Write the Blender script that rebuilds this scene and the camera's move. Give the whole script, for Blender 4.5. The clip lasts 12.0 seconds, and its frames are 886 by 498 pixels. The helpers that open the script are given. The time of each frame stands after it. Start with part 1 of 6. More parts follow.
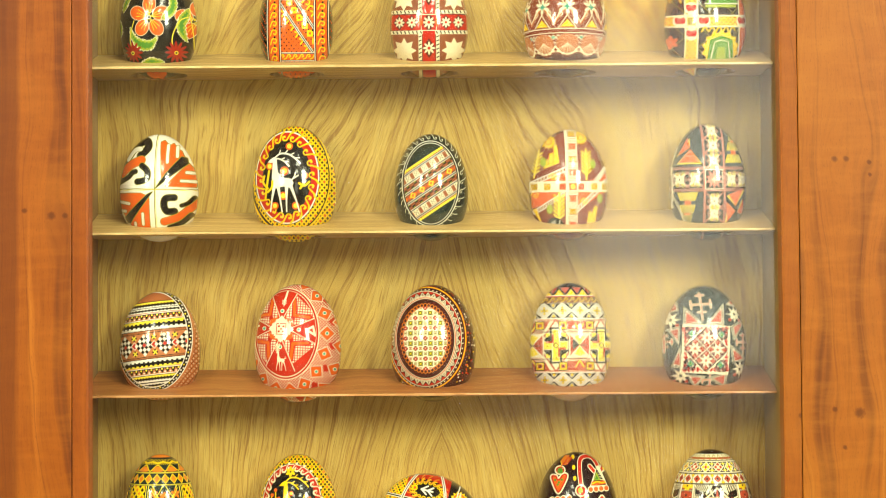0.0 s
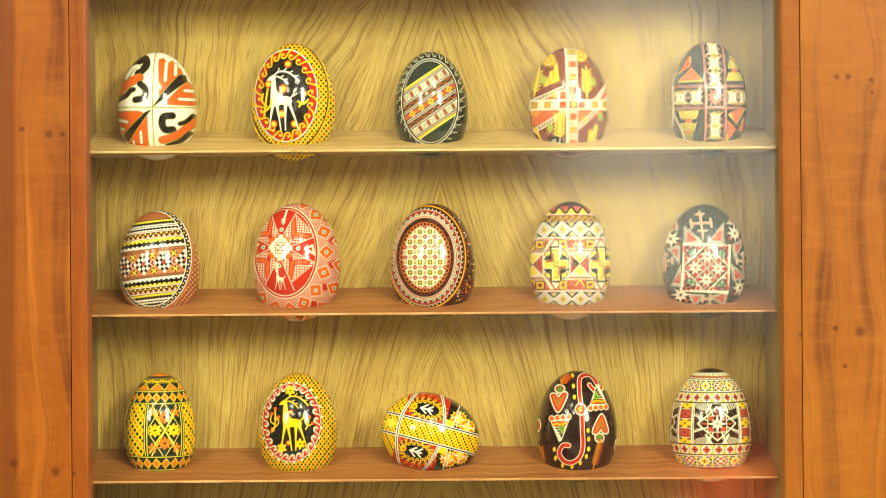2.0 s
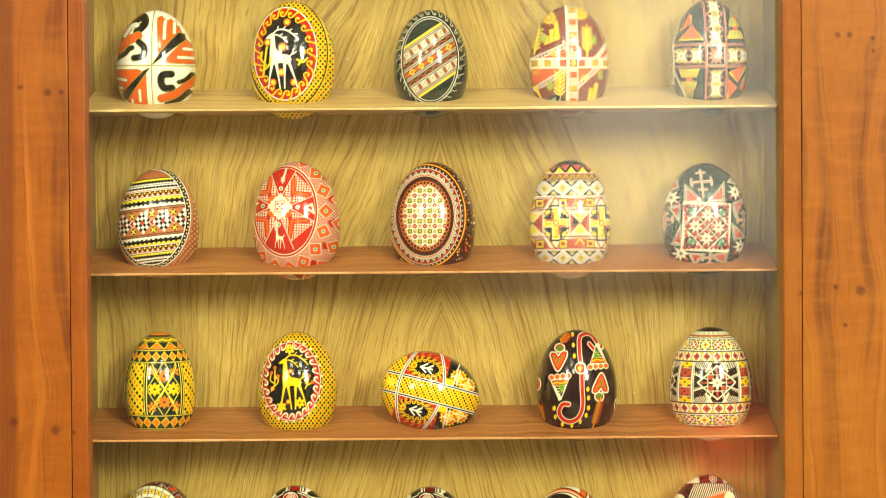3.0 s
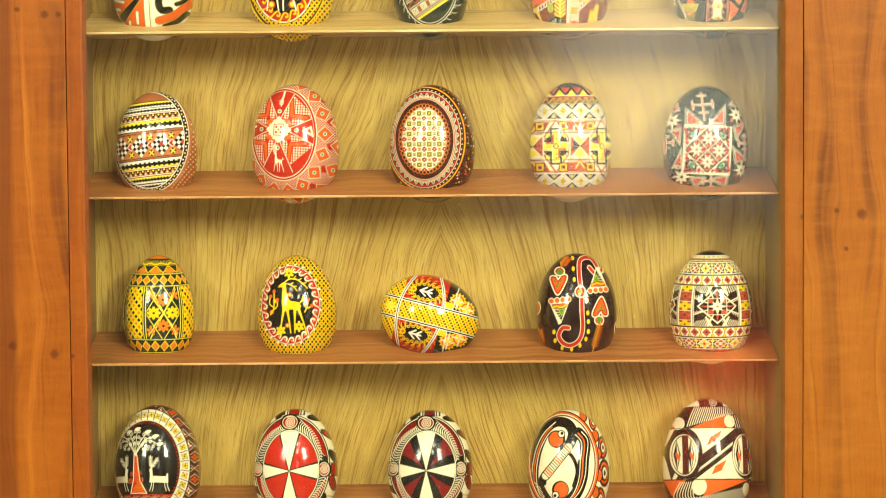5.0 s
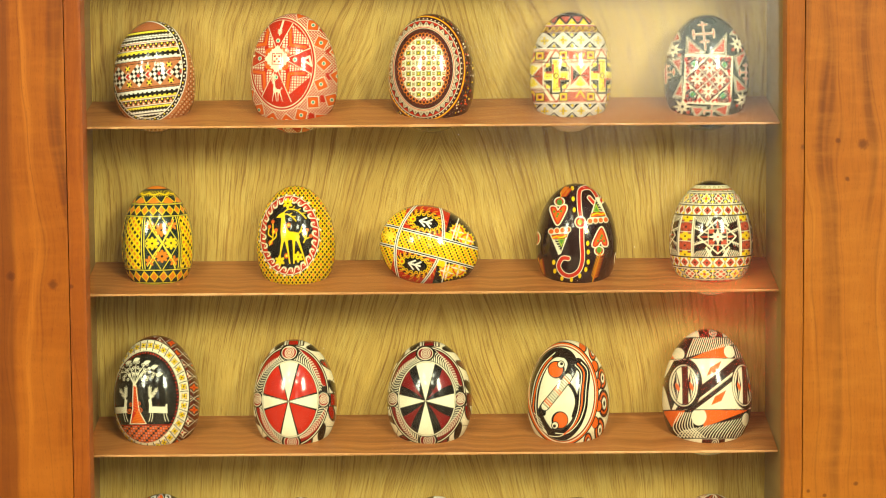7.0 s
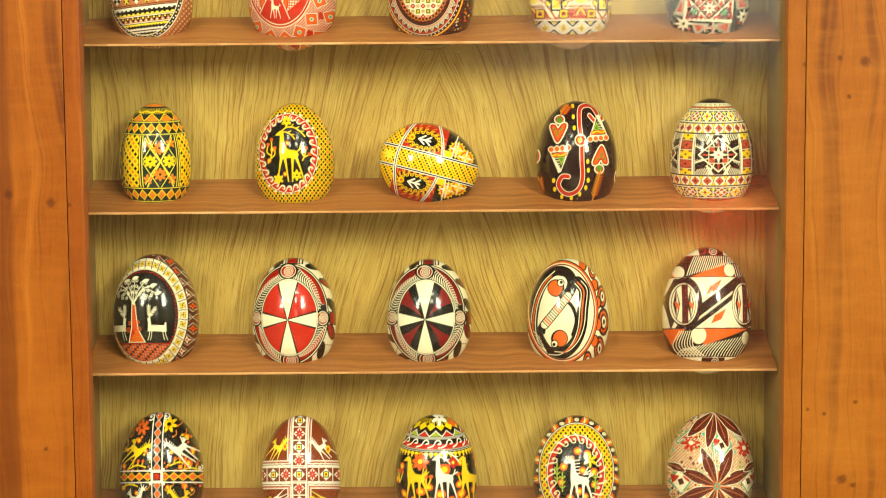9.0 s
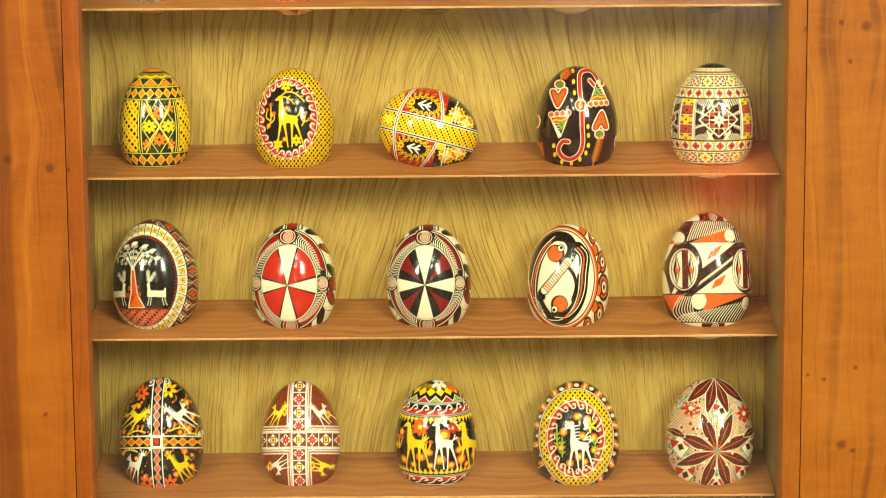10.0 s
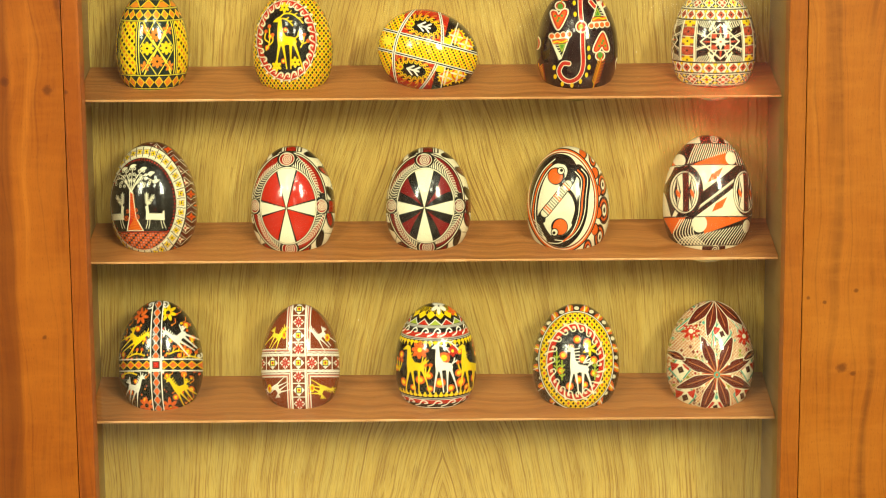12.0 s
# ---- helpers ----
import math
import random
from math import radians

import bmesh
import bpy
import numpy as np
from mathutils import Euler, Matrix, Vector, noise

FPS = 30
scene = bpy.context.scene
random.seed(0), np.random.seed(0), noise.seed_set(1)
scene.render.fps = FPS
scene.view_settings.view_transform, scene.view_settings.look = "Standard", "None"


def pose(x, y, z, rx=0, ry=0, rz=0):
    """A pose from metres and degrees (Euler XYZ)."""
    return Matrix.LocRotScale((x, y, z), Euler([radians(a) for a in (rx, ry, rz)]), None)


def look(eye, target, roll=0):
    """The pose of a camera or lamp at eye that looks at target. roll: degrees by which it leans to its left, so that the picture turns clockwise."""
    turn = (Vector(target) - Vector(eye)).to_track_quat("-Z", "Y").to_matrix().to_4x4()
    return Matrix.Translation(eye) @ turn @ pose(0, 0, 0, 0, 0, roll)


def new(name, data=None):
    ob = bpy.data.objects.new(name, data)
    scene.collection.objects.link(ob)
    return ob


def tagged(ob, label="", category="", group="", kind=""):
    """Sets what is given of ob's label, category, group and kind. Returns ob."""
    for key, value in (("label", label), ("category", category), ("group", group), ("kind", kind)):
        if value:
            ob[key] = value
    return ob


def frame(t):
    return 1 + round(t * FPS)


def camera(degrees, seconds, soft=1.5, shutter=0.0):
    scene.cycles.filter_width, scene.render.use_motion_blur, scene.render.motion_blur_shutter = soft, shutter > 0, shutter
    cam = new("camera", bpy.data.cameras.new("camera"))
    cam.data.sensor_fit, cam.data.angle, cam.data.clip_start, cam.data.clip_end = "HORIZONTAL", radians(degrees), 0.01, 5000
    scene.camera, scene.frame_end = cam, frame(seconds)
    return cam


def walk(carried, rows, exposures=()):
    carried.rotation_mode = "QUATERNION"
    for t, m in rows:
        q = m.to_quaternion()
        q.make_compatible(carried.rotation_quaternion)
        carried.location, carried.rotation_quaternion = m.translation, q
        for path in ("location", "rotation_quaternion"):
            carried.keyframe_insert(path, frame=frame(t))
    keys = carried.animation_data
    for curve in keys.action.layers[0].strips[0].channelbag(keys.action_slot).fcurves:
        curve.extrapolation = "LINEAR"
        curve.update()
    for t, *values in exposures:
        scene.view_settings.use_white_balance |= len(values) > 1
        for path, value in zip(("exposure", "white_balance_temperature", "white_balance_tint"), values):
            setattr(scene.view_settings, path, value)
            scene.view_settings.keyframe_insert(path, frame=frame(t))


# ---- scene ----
cam = camera(23.38, 12.0, soft=0.45)
PATH = [
    (0.0, 0.0, -1.2300, 1.5, 2.299, -0.011),
    (0.5, 0.0, -1.2289, 1.5, 1.818, -0.010),
    (1.0, 0.0, -1.2277, 1.5, 1.333, -0.009),
    (1.5, 0.0, -1.2266, 1.5, 0.741, -0.008),
    (2.0, 0.0, -1.2255, 1.5, 0.128, -0.004),
    (2.5, 0.0, -1.2243, 1.5, -0.451, -0.005),
    (3.0, 0.0, -1.2232, 1.5, -0.975, -0.001),
    (5.0, 0.0, -1.2186, 1.5, -3.030, 0.003),
    (5.5, 0.0, -1.2175, 1.5, -3.442, 0.004),
    (6.0, 0.0, -1.2164, 1.5, -3.915, 0.002),
    (6.5, 0.0, -1.2152, 1.5, -4.404, 0.001),
    (7.0, 0.0, -1.2141, 1.5, -4.910, 0.002),
    (9.0, 0.0, -1.2095, 1.5, -7.118, 0.003),
    (9.5, 0.0, -1.2084, 1.5, -7.578, 0.004),
    (10.0, 0.0, -1.2073, 1.5, -8.058, 0.005),
    (10.5, 0.0, -1.2061, 1.5, -8.483, 0.005),
    (11.0, 0.0, -1.2050, 1.5, -9.088, 0.011),
    (11.5, 0.0, -1.2039, 1.5, -9.634, 0.011),
    (12.0, 0.0, -1.2027, 1.5, -10.157, 0.013),
]
# a tripod head tilts down in front of the case: seconds, place, pitch, yaw
walk(cam, [(t, pose(x, y, z, 90 + pitch, 0, yaw) @ pose(0, 0, 0, 0, 0, -0.428)) for t, x, y, z, pitch, yaw in PATH])

# ---- light ----
world = bpy.data.worlds.new("world")
scene.world = world
world.use_nodes = True
world.node_tree.nodes["Background"].inputs[0].default_value = (0.9, 0.95, 1.0, 1)
world.node_tree.nodes["Background"].inputs[1].default_value = 0.3
scene.view_settings.exposure = 0.05


def area(name, place, target, sx, sy, watts, colour):
    """A rectangular lamp under one of the ceiling's light panels, or before an added wash lamp."""
    data = bpy.data.lights.new(name, "AREA")
    data.shape, data.size, data.size_y, data.energy, data.color = "RECTANGLE", sx, sy, watts, colour
    ob = new(name, data)
    ob.matrix_world = look(place, target)
    return ob


WARM = (0.98, 0.96, 0.7)
for lx, ly, watts in ((0.66, -2.35, 34), (-0.95, -2.35, 22), (0.66, -4.3, 28), (-0.95, -4.3, 24)):
    area("panel_light", (lx, ly, 3.36), (lx, ly, 0), 0.56, 1.16, watts, WARM)
# two hanging wash lights, added to brighten the shelves, face the case, the stronger on the window's side
WASH = (((1.25, -2.3, 2.36), 52), ((-1.5, -2.3, 2.36), 28))
AIM = Vector((0.0, 0.0, 1.5))
for spot, watts in WASH:
    area("added_wash_light", Vector(spot) + (AIM - Vector(spot)).normalized() * 0.03, AIM, 0.46, 0.76, watts, WARM)

# ---- materials ----


def rgb(hexa):
    """Linear colour from an sRGB hex text."""
    v = [int(hexa[i:i + 2], 16) / 255 for i in (0, 2, 4)]
    return tuple(c / 12.92 if c <= 0.04045 else ((c + 0.055) / 1.055) ** 2.4 for c in v)


class Nodes:
    """Short hand for building a node material."""

    def __init__(self, name):
        self.mat = bpy.data.materials.new(name)
        self.mat.use_nodes = True
        self.tree = self.mat.node_tree
        self.tree.nodes.clear()
        self.out = self.tree.nodes.new("ShaderNodeOutputMaterial")

    def put(self, socket, value):
        if isinstance(value, bpy.types.NodeSocket):
            self.tree.links.new(value, socket)
        elif value is not None:
            if hasattr(socket.default_value, "__len__") and len(socket.default_value) == 4 and len(value) == 3:
                value = (*value, 1)
            socket.default_value = value

    def node(self, kind, out=0, props=None, **ins):
        n = self.tree.nodes.new(kind)
        props = props or {}
        if "operation" in props:
            n.operation = props["operation"]
        if "data_type" in props:
            n.data_type, n.blend_type = props["data_type"], props["blend_type"]
        if "attribute_name" in props:
            n.attribute_name = props["attribute_name"]
        for k, v in ins.items():
            key = int(k[1:]) if k[0] == "i" and k[1:].isdigit() else k.replace("_", " ")
            self.put(n.inputs[key], v)
        return n.outputs[out]

    def math(self, op, a, b=0.0, c=0.0):
        return self.node("ShaderNodeMath", 0, {"operation": op}, i0=a, i1=b, i2=c)

    def mix(self, fac, a, b, blend="MIX"):
        return self.node("ShaderNodeMix", 2, {"data_type": "RGBA", "blend_type": blend}, i0=fac, i6=a, i7=b)

    def xyz(self, x, y, z):
        return self.node("ShaderNodeCombineXYZ", 0, None, X=x, Y=y, Z=z)

    def noise(self, vec, scale, detail=3.0, rough=0.5, out=0):
        return self.node("ShaderNodeTexNoise", out, None, Vector=vec, Scale=scale, Detail=detail, Roughness=rough)

    def ramp(self, fac, *stops):
        n = self.tree.nodes.new("ShaderNodeValToRGB")
        el = n.color_ramp.elements
        while len(el) < len(stops):
            el.new(0.5)
        for e, (p, c) in zip(el, stops):
            e.position, e.color = p, (*c, 1)
        self.put(n.inputs[0], fac)
        return n.outputs[0]

    def place(self):
        g = self.node("ShaderNodeNewGeometry")
        s = self.tree.nodes.new("ShaderNodeSeparateXYZ")
        self.put(s.inputs[0], g)
        return s.outputs

    def bump(self, height, strength, dist):
        return self.node("ShaderNodeBump", 0, None, Height=height, Strength=strength, Distance=dist)

    def finish(self, colour, rough, normal=None, **more):
        more.setdefault("Specular_IOR_Level", 0.35)
        self.tree.links.new(self.node("ShaderNodeBsdfPrincipled", 0, None, Base_Color=colour, Roughness=rough, Normal=normal, **more), self.out.inputs[0])
        return self.mat


def oak_veneer():
    """Book-matched oak back: grain lines fall away from the middle seam."""
    n = Nodes("oak_veneer")
    x, y, z = n.place()
    s = n.math("ABSOLUTE", n.math("ADD", x, 0.0015))
    wob = n.math("SUBTRACT", n.noise(n.xyz(s, 0.0, z), 9.0, 2.0), 0.5)
    wob2 = n.math("SUBTRACT", n.noise(n.xyz(n.math("MULTIPLY", s, 2.0), 3.0, z), 26.0, 2.0), 0.5)
    # the lines lean to the seam as they rise, and stand upright towards the sides
    lean = n.node("ShaderNodeMapRange", 0, None, Value=s, From_Min=0.04, From_Max=0.2, To_Min=0.3, To_Max=0.0)
    psi = n.math("ADD", s, n.math("MULTIPLY", n.math("SUBTRACT", z, 1.38), lean))
    psi = n.math("ADD", psi, n.math("MULTIPLY", wob, 0.02))
    psi = n.math("ADD", psi, n.math("MULTIPLY", wob2, 0.0018))
    lines = n.noise(n.xyz(n.math("MULTIPLY", psi, 640.0), 0.0, n.math("MULTIPLY", z, 12.0)), 1.0, 2.0, 0.5)
    broad = n.noise(n.xyz(n.math("MULTIPLY", psi, 90.0), 5.0, n.math("MULTIPLY", z, 3.0)), 1.0, 2.0)
    pore = n.noise(n.xyz(n.math("MULTIPLY", psi, 1500.0), 1.0, n.math("MULTIPLY", z, 70.0)), 1.0, 2.0)
    ray = n.noise(n.xyz(n.math("MULTIPLY", s, 420.0), 11.0, n.math("MULTIPLY", z, 60.0)), 1.0, 2.0)
    drift = n.noise(n.xyz(n.math("MULTIPLY", s, 22.0), 7.0, n.math("MULTIPLY", z, 9.0)), 1.0, 2.0)
    # pale plain wood between dark open-pored early-wood lines
    base = n.ramp(broad, (0.3, rgb("ae8e40")), (0.5, rgb("bc9c48")), (0.7, rgb("c6ac58")))
    dark = n.node("ShaderNodeMapRange", 0, None, Value=lines, From_Min=0.5, From_Max=0.66)
    dark = n.math("MULTIPLY", dark, n.math("ADD", -0.02, n.math("MULTIPLY", drift, 1.3)))
    base = n.mix(dark, base, rgb("82591c"))
    base = n.mix(n.node("ShaderNodeMapRange", 0, None, Value=pore, From_Min=0.52, From_Max=0.68, To_Max=0.6), base, rgb("7a5418"))
    base = n.mix(n.node("ShaderNodeMapRange", 0, None, Value=ray, From_Min=0.55, From_Max=0.75, To_Max=0.3), base, rgb("d0ba68"))
    base = n.mix(n.node("ShaderNodeMapRange", 0, None, Value=broad, From_Min=0.55, From_Max=0.72, To_Max=0.35), base, rgb("96702a"))
    return n.finish(base, 0.5, n.bump(pore, 0.12, 0.0004))


def cherry(name, shift, knots, dark="542404", mid="824306", light="9e5c16", heart=None):
    """Oiled cherry: long upright figure, darker streaks, a few pin knots at (x, z, radius)."""
    n = Nodes(name)
    x, y, z = n.place()
    xs = n.math("ADD", x, shift)
    pull = None
    knot_mask = None
    for kx, kz, kr in knots:
        dx = n.math("SUBTRACT", x, kx)
        dz = n.math("SUBTRACT", z, kz)
        d2 = n.math("ADD", n.math("MULTIPLY", dx, dx), n.math("MULTIPLY", n.math("MULTIPLY", dz, dz), 0.25))
        w = n.math("DIVIDE", kr * kr * 22, n.math("ADD", d2, kr * kr * 22.0))
        bend = n.math("MULTIPLY", w, n.math("MULTIPLY", dx, -0.55))
        pull = bend if pull is None else n.math("ADD", pull, bend)
        r2 = n.math("ADD", n.math("MULTIPLY", dx, dx), n.math("MULTIPLY", dz, dz))
        r2 = n.math("MULTIPLY", r2, n.math("ADD", 0.1, n.math("MULTIPLY", n.noise(n.xyz(x, z, 0.0), 420.0, 2.0), 1.7)))
        k = n.node("ShaderNodeMapRange", 0, None, Value=r2, From_Min=kr * kr * 1.3, From_Max=kr * kr * 0.15)
        knot_mask = k if knot_mask is None else n.math("MAXIMUM", knot_mask, k)
    wob = n.math("SUBTRACT", n.noise(n.xyz(n.math("MULTIPLY", xs, 3.0), 0.0, z), 7.0, 2.0), 0.5)
    u = n.math("ADD", xs, n.math("MULTIPLY", wob, 0.024))
    if pull is not None:
        u = n.math("ADD", u, pull)
    fig = n.noise(n.xyz(n.math("MULTIPLY", u, 90.0), 0.0, n.math("MULTIPLY", z, 2.5)), 1.0, 3.0, 0.55)
    fine = n.noise(n.xyz(n.math("MULTIPLY", u, 900.0), 2.0, n.math("MULTIPLY", z, 45.0)), 1.0, 3.0, 0.6)
    blot = n.noise(n.xyz(xs, 4.0, z), 16.0, 3.0)
    col = n.ramp(fig, (0.3, rgb(dark)), (0.47, rgb(mid)), (0.6, rgb(mid)), (0.72, rgb(light)))
    ring = n.math("ABSOLUTE", n.math("SUBTRACT", n.math("FRACT", n.math("MULTIPLY", n.math("ADD", u, n.math("MULTIPLY", z, 0.03)), 62.0)), 0.5))
    line = n.node("ShaderNodeMapRange", 0, None, Value=ring, From_Min=0.035, From_Max=0.0)
    col = n.mix(n.math("MULTIPLY", line, 0.42), col, rgb(dark))
    col = n.mix(n.node("ShaderNodeMapRange", 0, None, Value=fine, From_Min=0.46, From_Max=0.72, To_Max=0.28), col, rgb(dark))
    col = n.mix(n.node("ShaderNodeMapRange", 0, None, Value=blot, From_Min=0.45, From_Max=0.7, To_Max=0.4), col, rgb(light))
    ripple = n.noise(n.xyz(n.math("MULTIPLY", u, 40.0), 6.0, n.math("MULTIPLY", z, 130.0)), 1.0, 3.0, 0.6)
    col = n.mix(n.node("ShaderNodeMapRange", 0, None, Value=ripple, From_Min=0.45, From_Max=0.75, To_Max=0.3), col, rgb(light))
    speck = n.noise(n.xyz(n.math("MULTIPLY", x, 1800.0), 9.0, n.math("MULTIPLY", z, 420.0)), 1.0, 2.0)
    col = n.mix(n.node("ShaderNodeMapRange", 0, None, Value=speck, From_Min=0.58, From_Max=0.72, To_Max=0.3), col, rgb(dark))
    if heart is not None:
        # darker heartwood past a wavering line
        edge = n.math("ADD", x, n.math("MULTIPLY", wob, 0.006))
        col = n.mix(n.node("ShaderNodeMapRange", 0, None, Value=edge, From_Min=heart + 0.0015, From_Max=heart - 0.0015, To_Max=0.6), col, rgb(dark))
    if knot_mask is not None:
        col = n.mix(n.math("MULTIPLY", knot_mask, 0.62), col, rgb("3a1204"))
    rough = n.node("ShaderNodeMapRange", 0, None, Value=fine, To_Min=0.36, To_Max=0.5)
    return n.finish(col, rough, n.bump(fine, 0.1, 0.0004), Specular_IOR_Level=0.2)


def board(name, dark, mid, light):
    """A shelf board with the grain along x."""
    n = Nodes(name)
    x, y, z = n.place()
    zz = n.math("MULTIPLY", z, 1.0)
    wob = n.math("SUBTRACT", n.noise(n.xyz(n.math("MULTIPLY", x, 4.0), y, z), 6.0, 2.0), 0.5)
    u = n.math("ADD", y, n.math("MULTIPLY", wob, 0.02))
    fig = n.noise(n.xyz(n.math("MULTIPLY", x, 5.0), n.math("MULTIPLY", u, 260.0), n.math("MULTIPLY", zz, 90.0)), 1.0, 3.0)
    fine = n.noise(n.xyz(n.math("MULTIPLY", x, 60.0), n.math("MULTIPLY", u, 1400.0), n.math("MULTIPLY", z, 1400.0)), 1.0, 2.0)
    col = n.ramp(fig, (0.3, rgb(dark)), (0.5, rgb(mid)), (0.72, rgb(light)))
    col = n.mix(n.node("ShaderNodeMapRange", 0, None, Value=fine, From_Min=0.5, From_Max=0.72, To_Max=0.35), col, rgb(dark))
    return n.finish(col, 0.38, n.bump(fine, 0.1, 0.0003))


def plain(name, colour, rough, scale=30.0, amount=0.12):
    n = Nodes(name)
    g = n.node("ShaderNodeNewGeometry")
    a = n.noise(g, scale, 4.0)
    b = n.noise(g, scale * 9, 2.0)
    col = n.mix(n.math("MULTIPLY", a, amount * 2), colour, tuple(c * 0.6 for c in colour))
    return n.finish(col, rough, n.bump(b, 0.08, 0.001))


def glass_material():
    """Clear picture glass, a little hazed by handling."""
    n = Nodes("case_glass")
    fr = n.node("ShaderNodeFresnel", 0, None, IOR=1.5)
    g = n.node("ShaderNodeNewGeometry")
    smear = n.noise(g, 14.0, 3.0)
    sharp = n.node("ShaderNodeBsdfGlossy", 0, None, Color=(1, 1, 1), Roughness=n.math("MULTIPLY", smear, GLASS_HAZE))
    clear = n.node("ShaderNodeBsdfTransparent", 0, None, Color=(0.97, 0.985, 0.97))
    n.tree.links.new(n.node("ShaderNodeMixShader", 0, None, i0=n.math("MULTIPLY", fr, 1.1), i1=clear, i2=sharp), n.out.inputs[0])
    return n.mat


def glow(name, colour, strength):
    n = Nodes(name)
    g = n.node("ShaderNodeNewGeometry")
    col = n.mix(n.noise(g, 3.0, 2.0), colour, tuple(c * 0.85 for c in colour))
    n.tree.links.new(n.node("ShaderNodeEmission", 0, None, Color=col, Strength=strength), n.out.inputs[0])
    return n.mat


def enamel():
    """Dyed and varnished eggshell; the dyes come from the painted layer of each egg."""
    n = Nodes("varnished_eggshell")
    dye = n.node("ShaderNodeAttribute", 0, {"attribute_name": "dye"})
    g = n.node("ShaderNodeTexCoord", 3)
    grain = n.noise(g, 900.0, 2.0)
    mott = n.noise(g, 160.0, 3.0)
    col = n.mix(n.math("MULTIPLY", n.math("SUBTRACT", mott, 0.3), 0.3), dye, (0.0, 0.0, 0.0), "MIX")
    return n.finish(col, n.node("ShaderNodeMapRange", 0, None, Value=mott, To_Min=0.1, To_Max=0.2), n.bump(grain, 0.06, 0.0002), Coat_Weight=0.7, Coat_Roughness=0.05, Coat_IOR=1.5)


GLASS_HAZE = 0.26
M_OAK = oak_veneer()
M_LEFT = cherry("cherry_left", 0.0, [(-0.2212, 1.569, 0.0024), (-0.2135, 1.569, 0.0017), (-0.2365, 1.572, 0.0016), (-0.2188, 1.379, 0.0028), (-0.2425, 1.384, 0.0026), (-0.2258, 1.239, 0.0013)], heart=-0.2405)
M_RIGHT = cherry("cherry_right", 1.37, [(0.2225, 1.598, 0.0018), (0.2290, 1.598, 0.0018), (0.2421, 1.596, 0.0014), (0.2424, 1.589, 0.0012), (0.2347, 1.4545, 0.003), (0.2205, 1.4565, 0.0015), (0.226, 1.435, 0.0014), (0.2254, 1.218, 0.003), (0.2316, 1.2145, 0.0016), (0.2054, 1.2585, 0.0012), (0.2147, 1.256, 0.0012), (0.2322, 1.2625, 0.0014)], "582a04", "884c0a", "a2661e")
M_STRIP_L = cherry("cherry_strip_left", 2.71, [(-0.2085, 1.378, 0.0014)], "502004", "7c3c06", "945010")
M_STRIP_R = cherry("cherry_strip_right", 4.13, [(0.2012, 1.4532, 0.0016)], "542604", "824508", "9a5e1a")
M_CASE = cherry("cherry_case", 3.3, [], "6e5230", "8e7446", "a08a58")
M_PINE = board("pine_board", "a08048", "bc9c5e", "ccb074")
M_RED_BOARD = board("cherry_board", "824c20", "985e2c", "a66e3a")
# worn raw edges, paler still: the rounded edge's glint is in the colour
M_LIP = board("worn_glint_edge", "a06c3a", "b8824c", "cc9c6a")
M_PALE_LIP = board("pale_worn_glint_edge", "b8965c", "d0b078", "e0c690")
M_DUST = plain("dust", (0.8, 0.78, 0.7), 0.9, 50.0)
M_ENAMEL = enamel()
M_GLASS = glass_material()
# tones of unseen walls: dark ones cut the glass veil, pale ones add fill
M_PLASTER = plain("dimmed_plaster", (0.34, 0.31, 0.25), 0.8, 6.0)
M_SOUTH = plain("veil_cutting_dark", (0.13, 0.105, 0.075), 0.7, 6.0)
M_SIDE = plain("bounce_plaster", (0.72, 0.69, 0.6), 0.8, 6.0)
M_CEILING = plain("ceiling_paint", (0.78, 0.77, 0.74), 0.85, 5.0)
M_FLOOR = plain("floor_lino", (0.42, 0.36, 0.26), 0.5, 8.0)
M_METAL = plain("white_enamel_metal", (0.75, 0.75, 0.74), 0.4, 20.0, 0.05)
M_PANEL = glow("lamp_diffuser", (1.0, 0.93, 0.76), 9.0)
M_SKY = glow("daylight", (1.0, 0.96, 0.8), 3.5)
# glow of the added red panels that the glass mirrors
M_RED_GLOW = glow("red_glow", (1.0, 0.06, 0.03), 15.0)

# ---- building helpers ----


def box_bm(x0, x1, y0, y1, z0, z1, bevel=0.0):
    bm = bmesh.new()
    bmesh.ops.create_cube(bm, size=1.0, matrix=Matrix.Translation(((x0 + x1) / 2, (y0 + y1) / 2, (z0 + z1) / 2)) @ Matrix.Diagonal((x1 - x0, y1 - y0, z1 - z0, 1)))
    if bevel:
        bmesh.ops.bevel(bm, geom=list(bm.edges), offset=bevel, segments=2, profile=0.6, affect="EDGES")
    return bm


def part(name, bm, material, parent=None, label="", smooth=False):
    """Links a bmesh as one mesh object, under parent where one is given."""
    mesh = bpy.data.meshes.new(name)
    bm.to_mesh(mesh)
    bm.free()
    mesh.materials.append(material)
    if smooth:
        mesh.polygons.foreach_set("use_smooth", [True] * len(mesh.polygons))
    ob = new(name, mesh)
    if parent is not None:
        ob.parent = parent
        ob.matrix_parent_inverse = parent.matrix_world.inverted()
    if label:
        ob["label"] = label
    return ob


def thing(name, place, label, category, group="", kind=""):
    """An Empty at a thing's base, to hold its parts."""
    ob = new(name)
    ob.empty_display_size = 0.05
    ob.matrix_world = Matrix.Translation(place)
    bpy.context.view_layer.update()
    return tagged(ob, label, category, group, kind)


# ---- room ----
def structure(name, dims, material, label):
    return tagged(part(name, box_bm(*dims), material), label, name.split("_")[0], kind="structure")


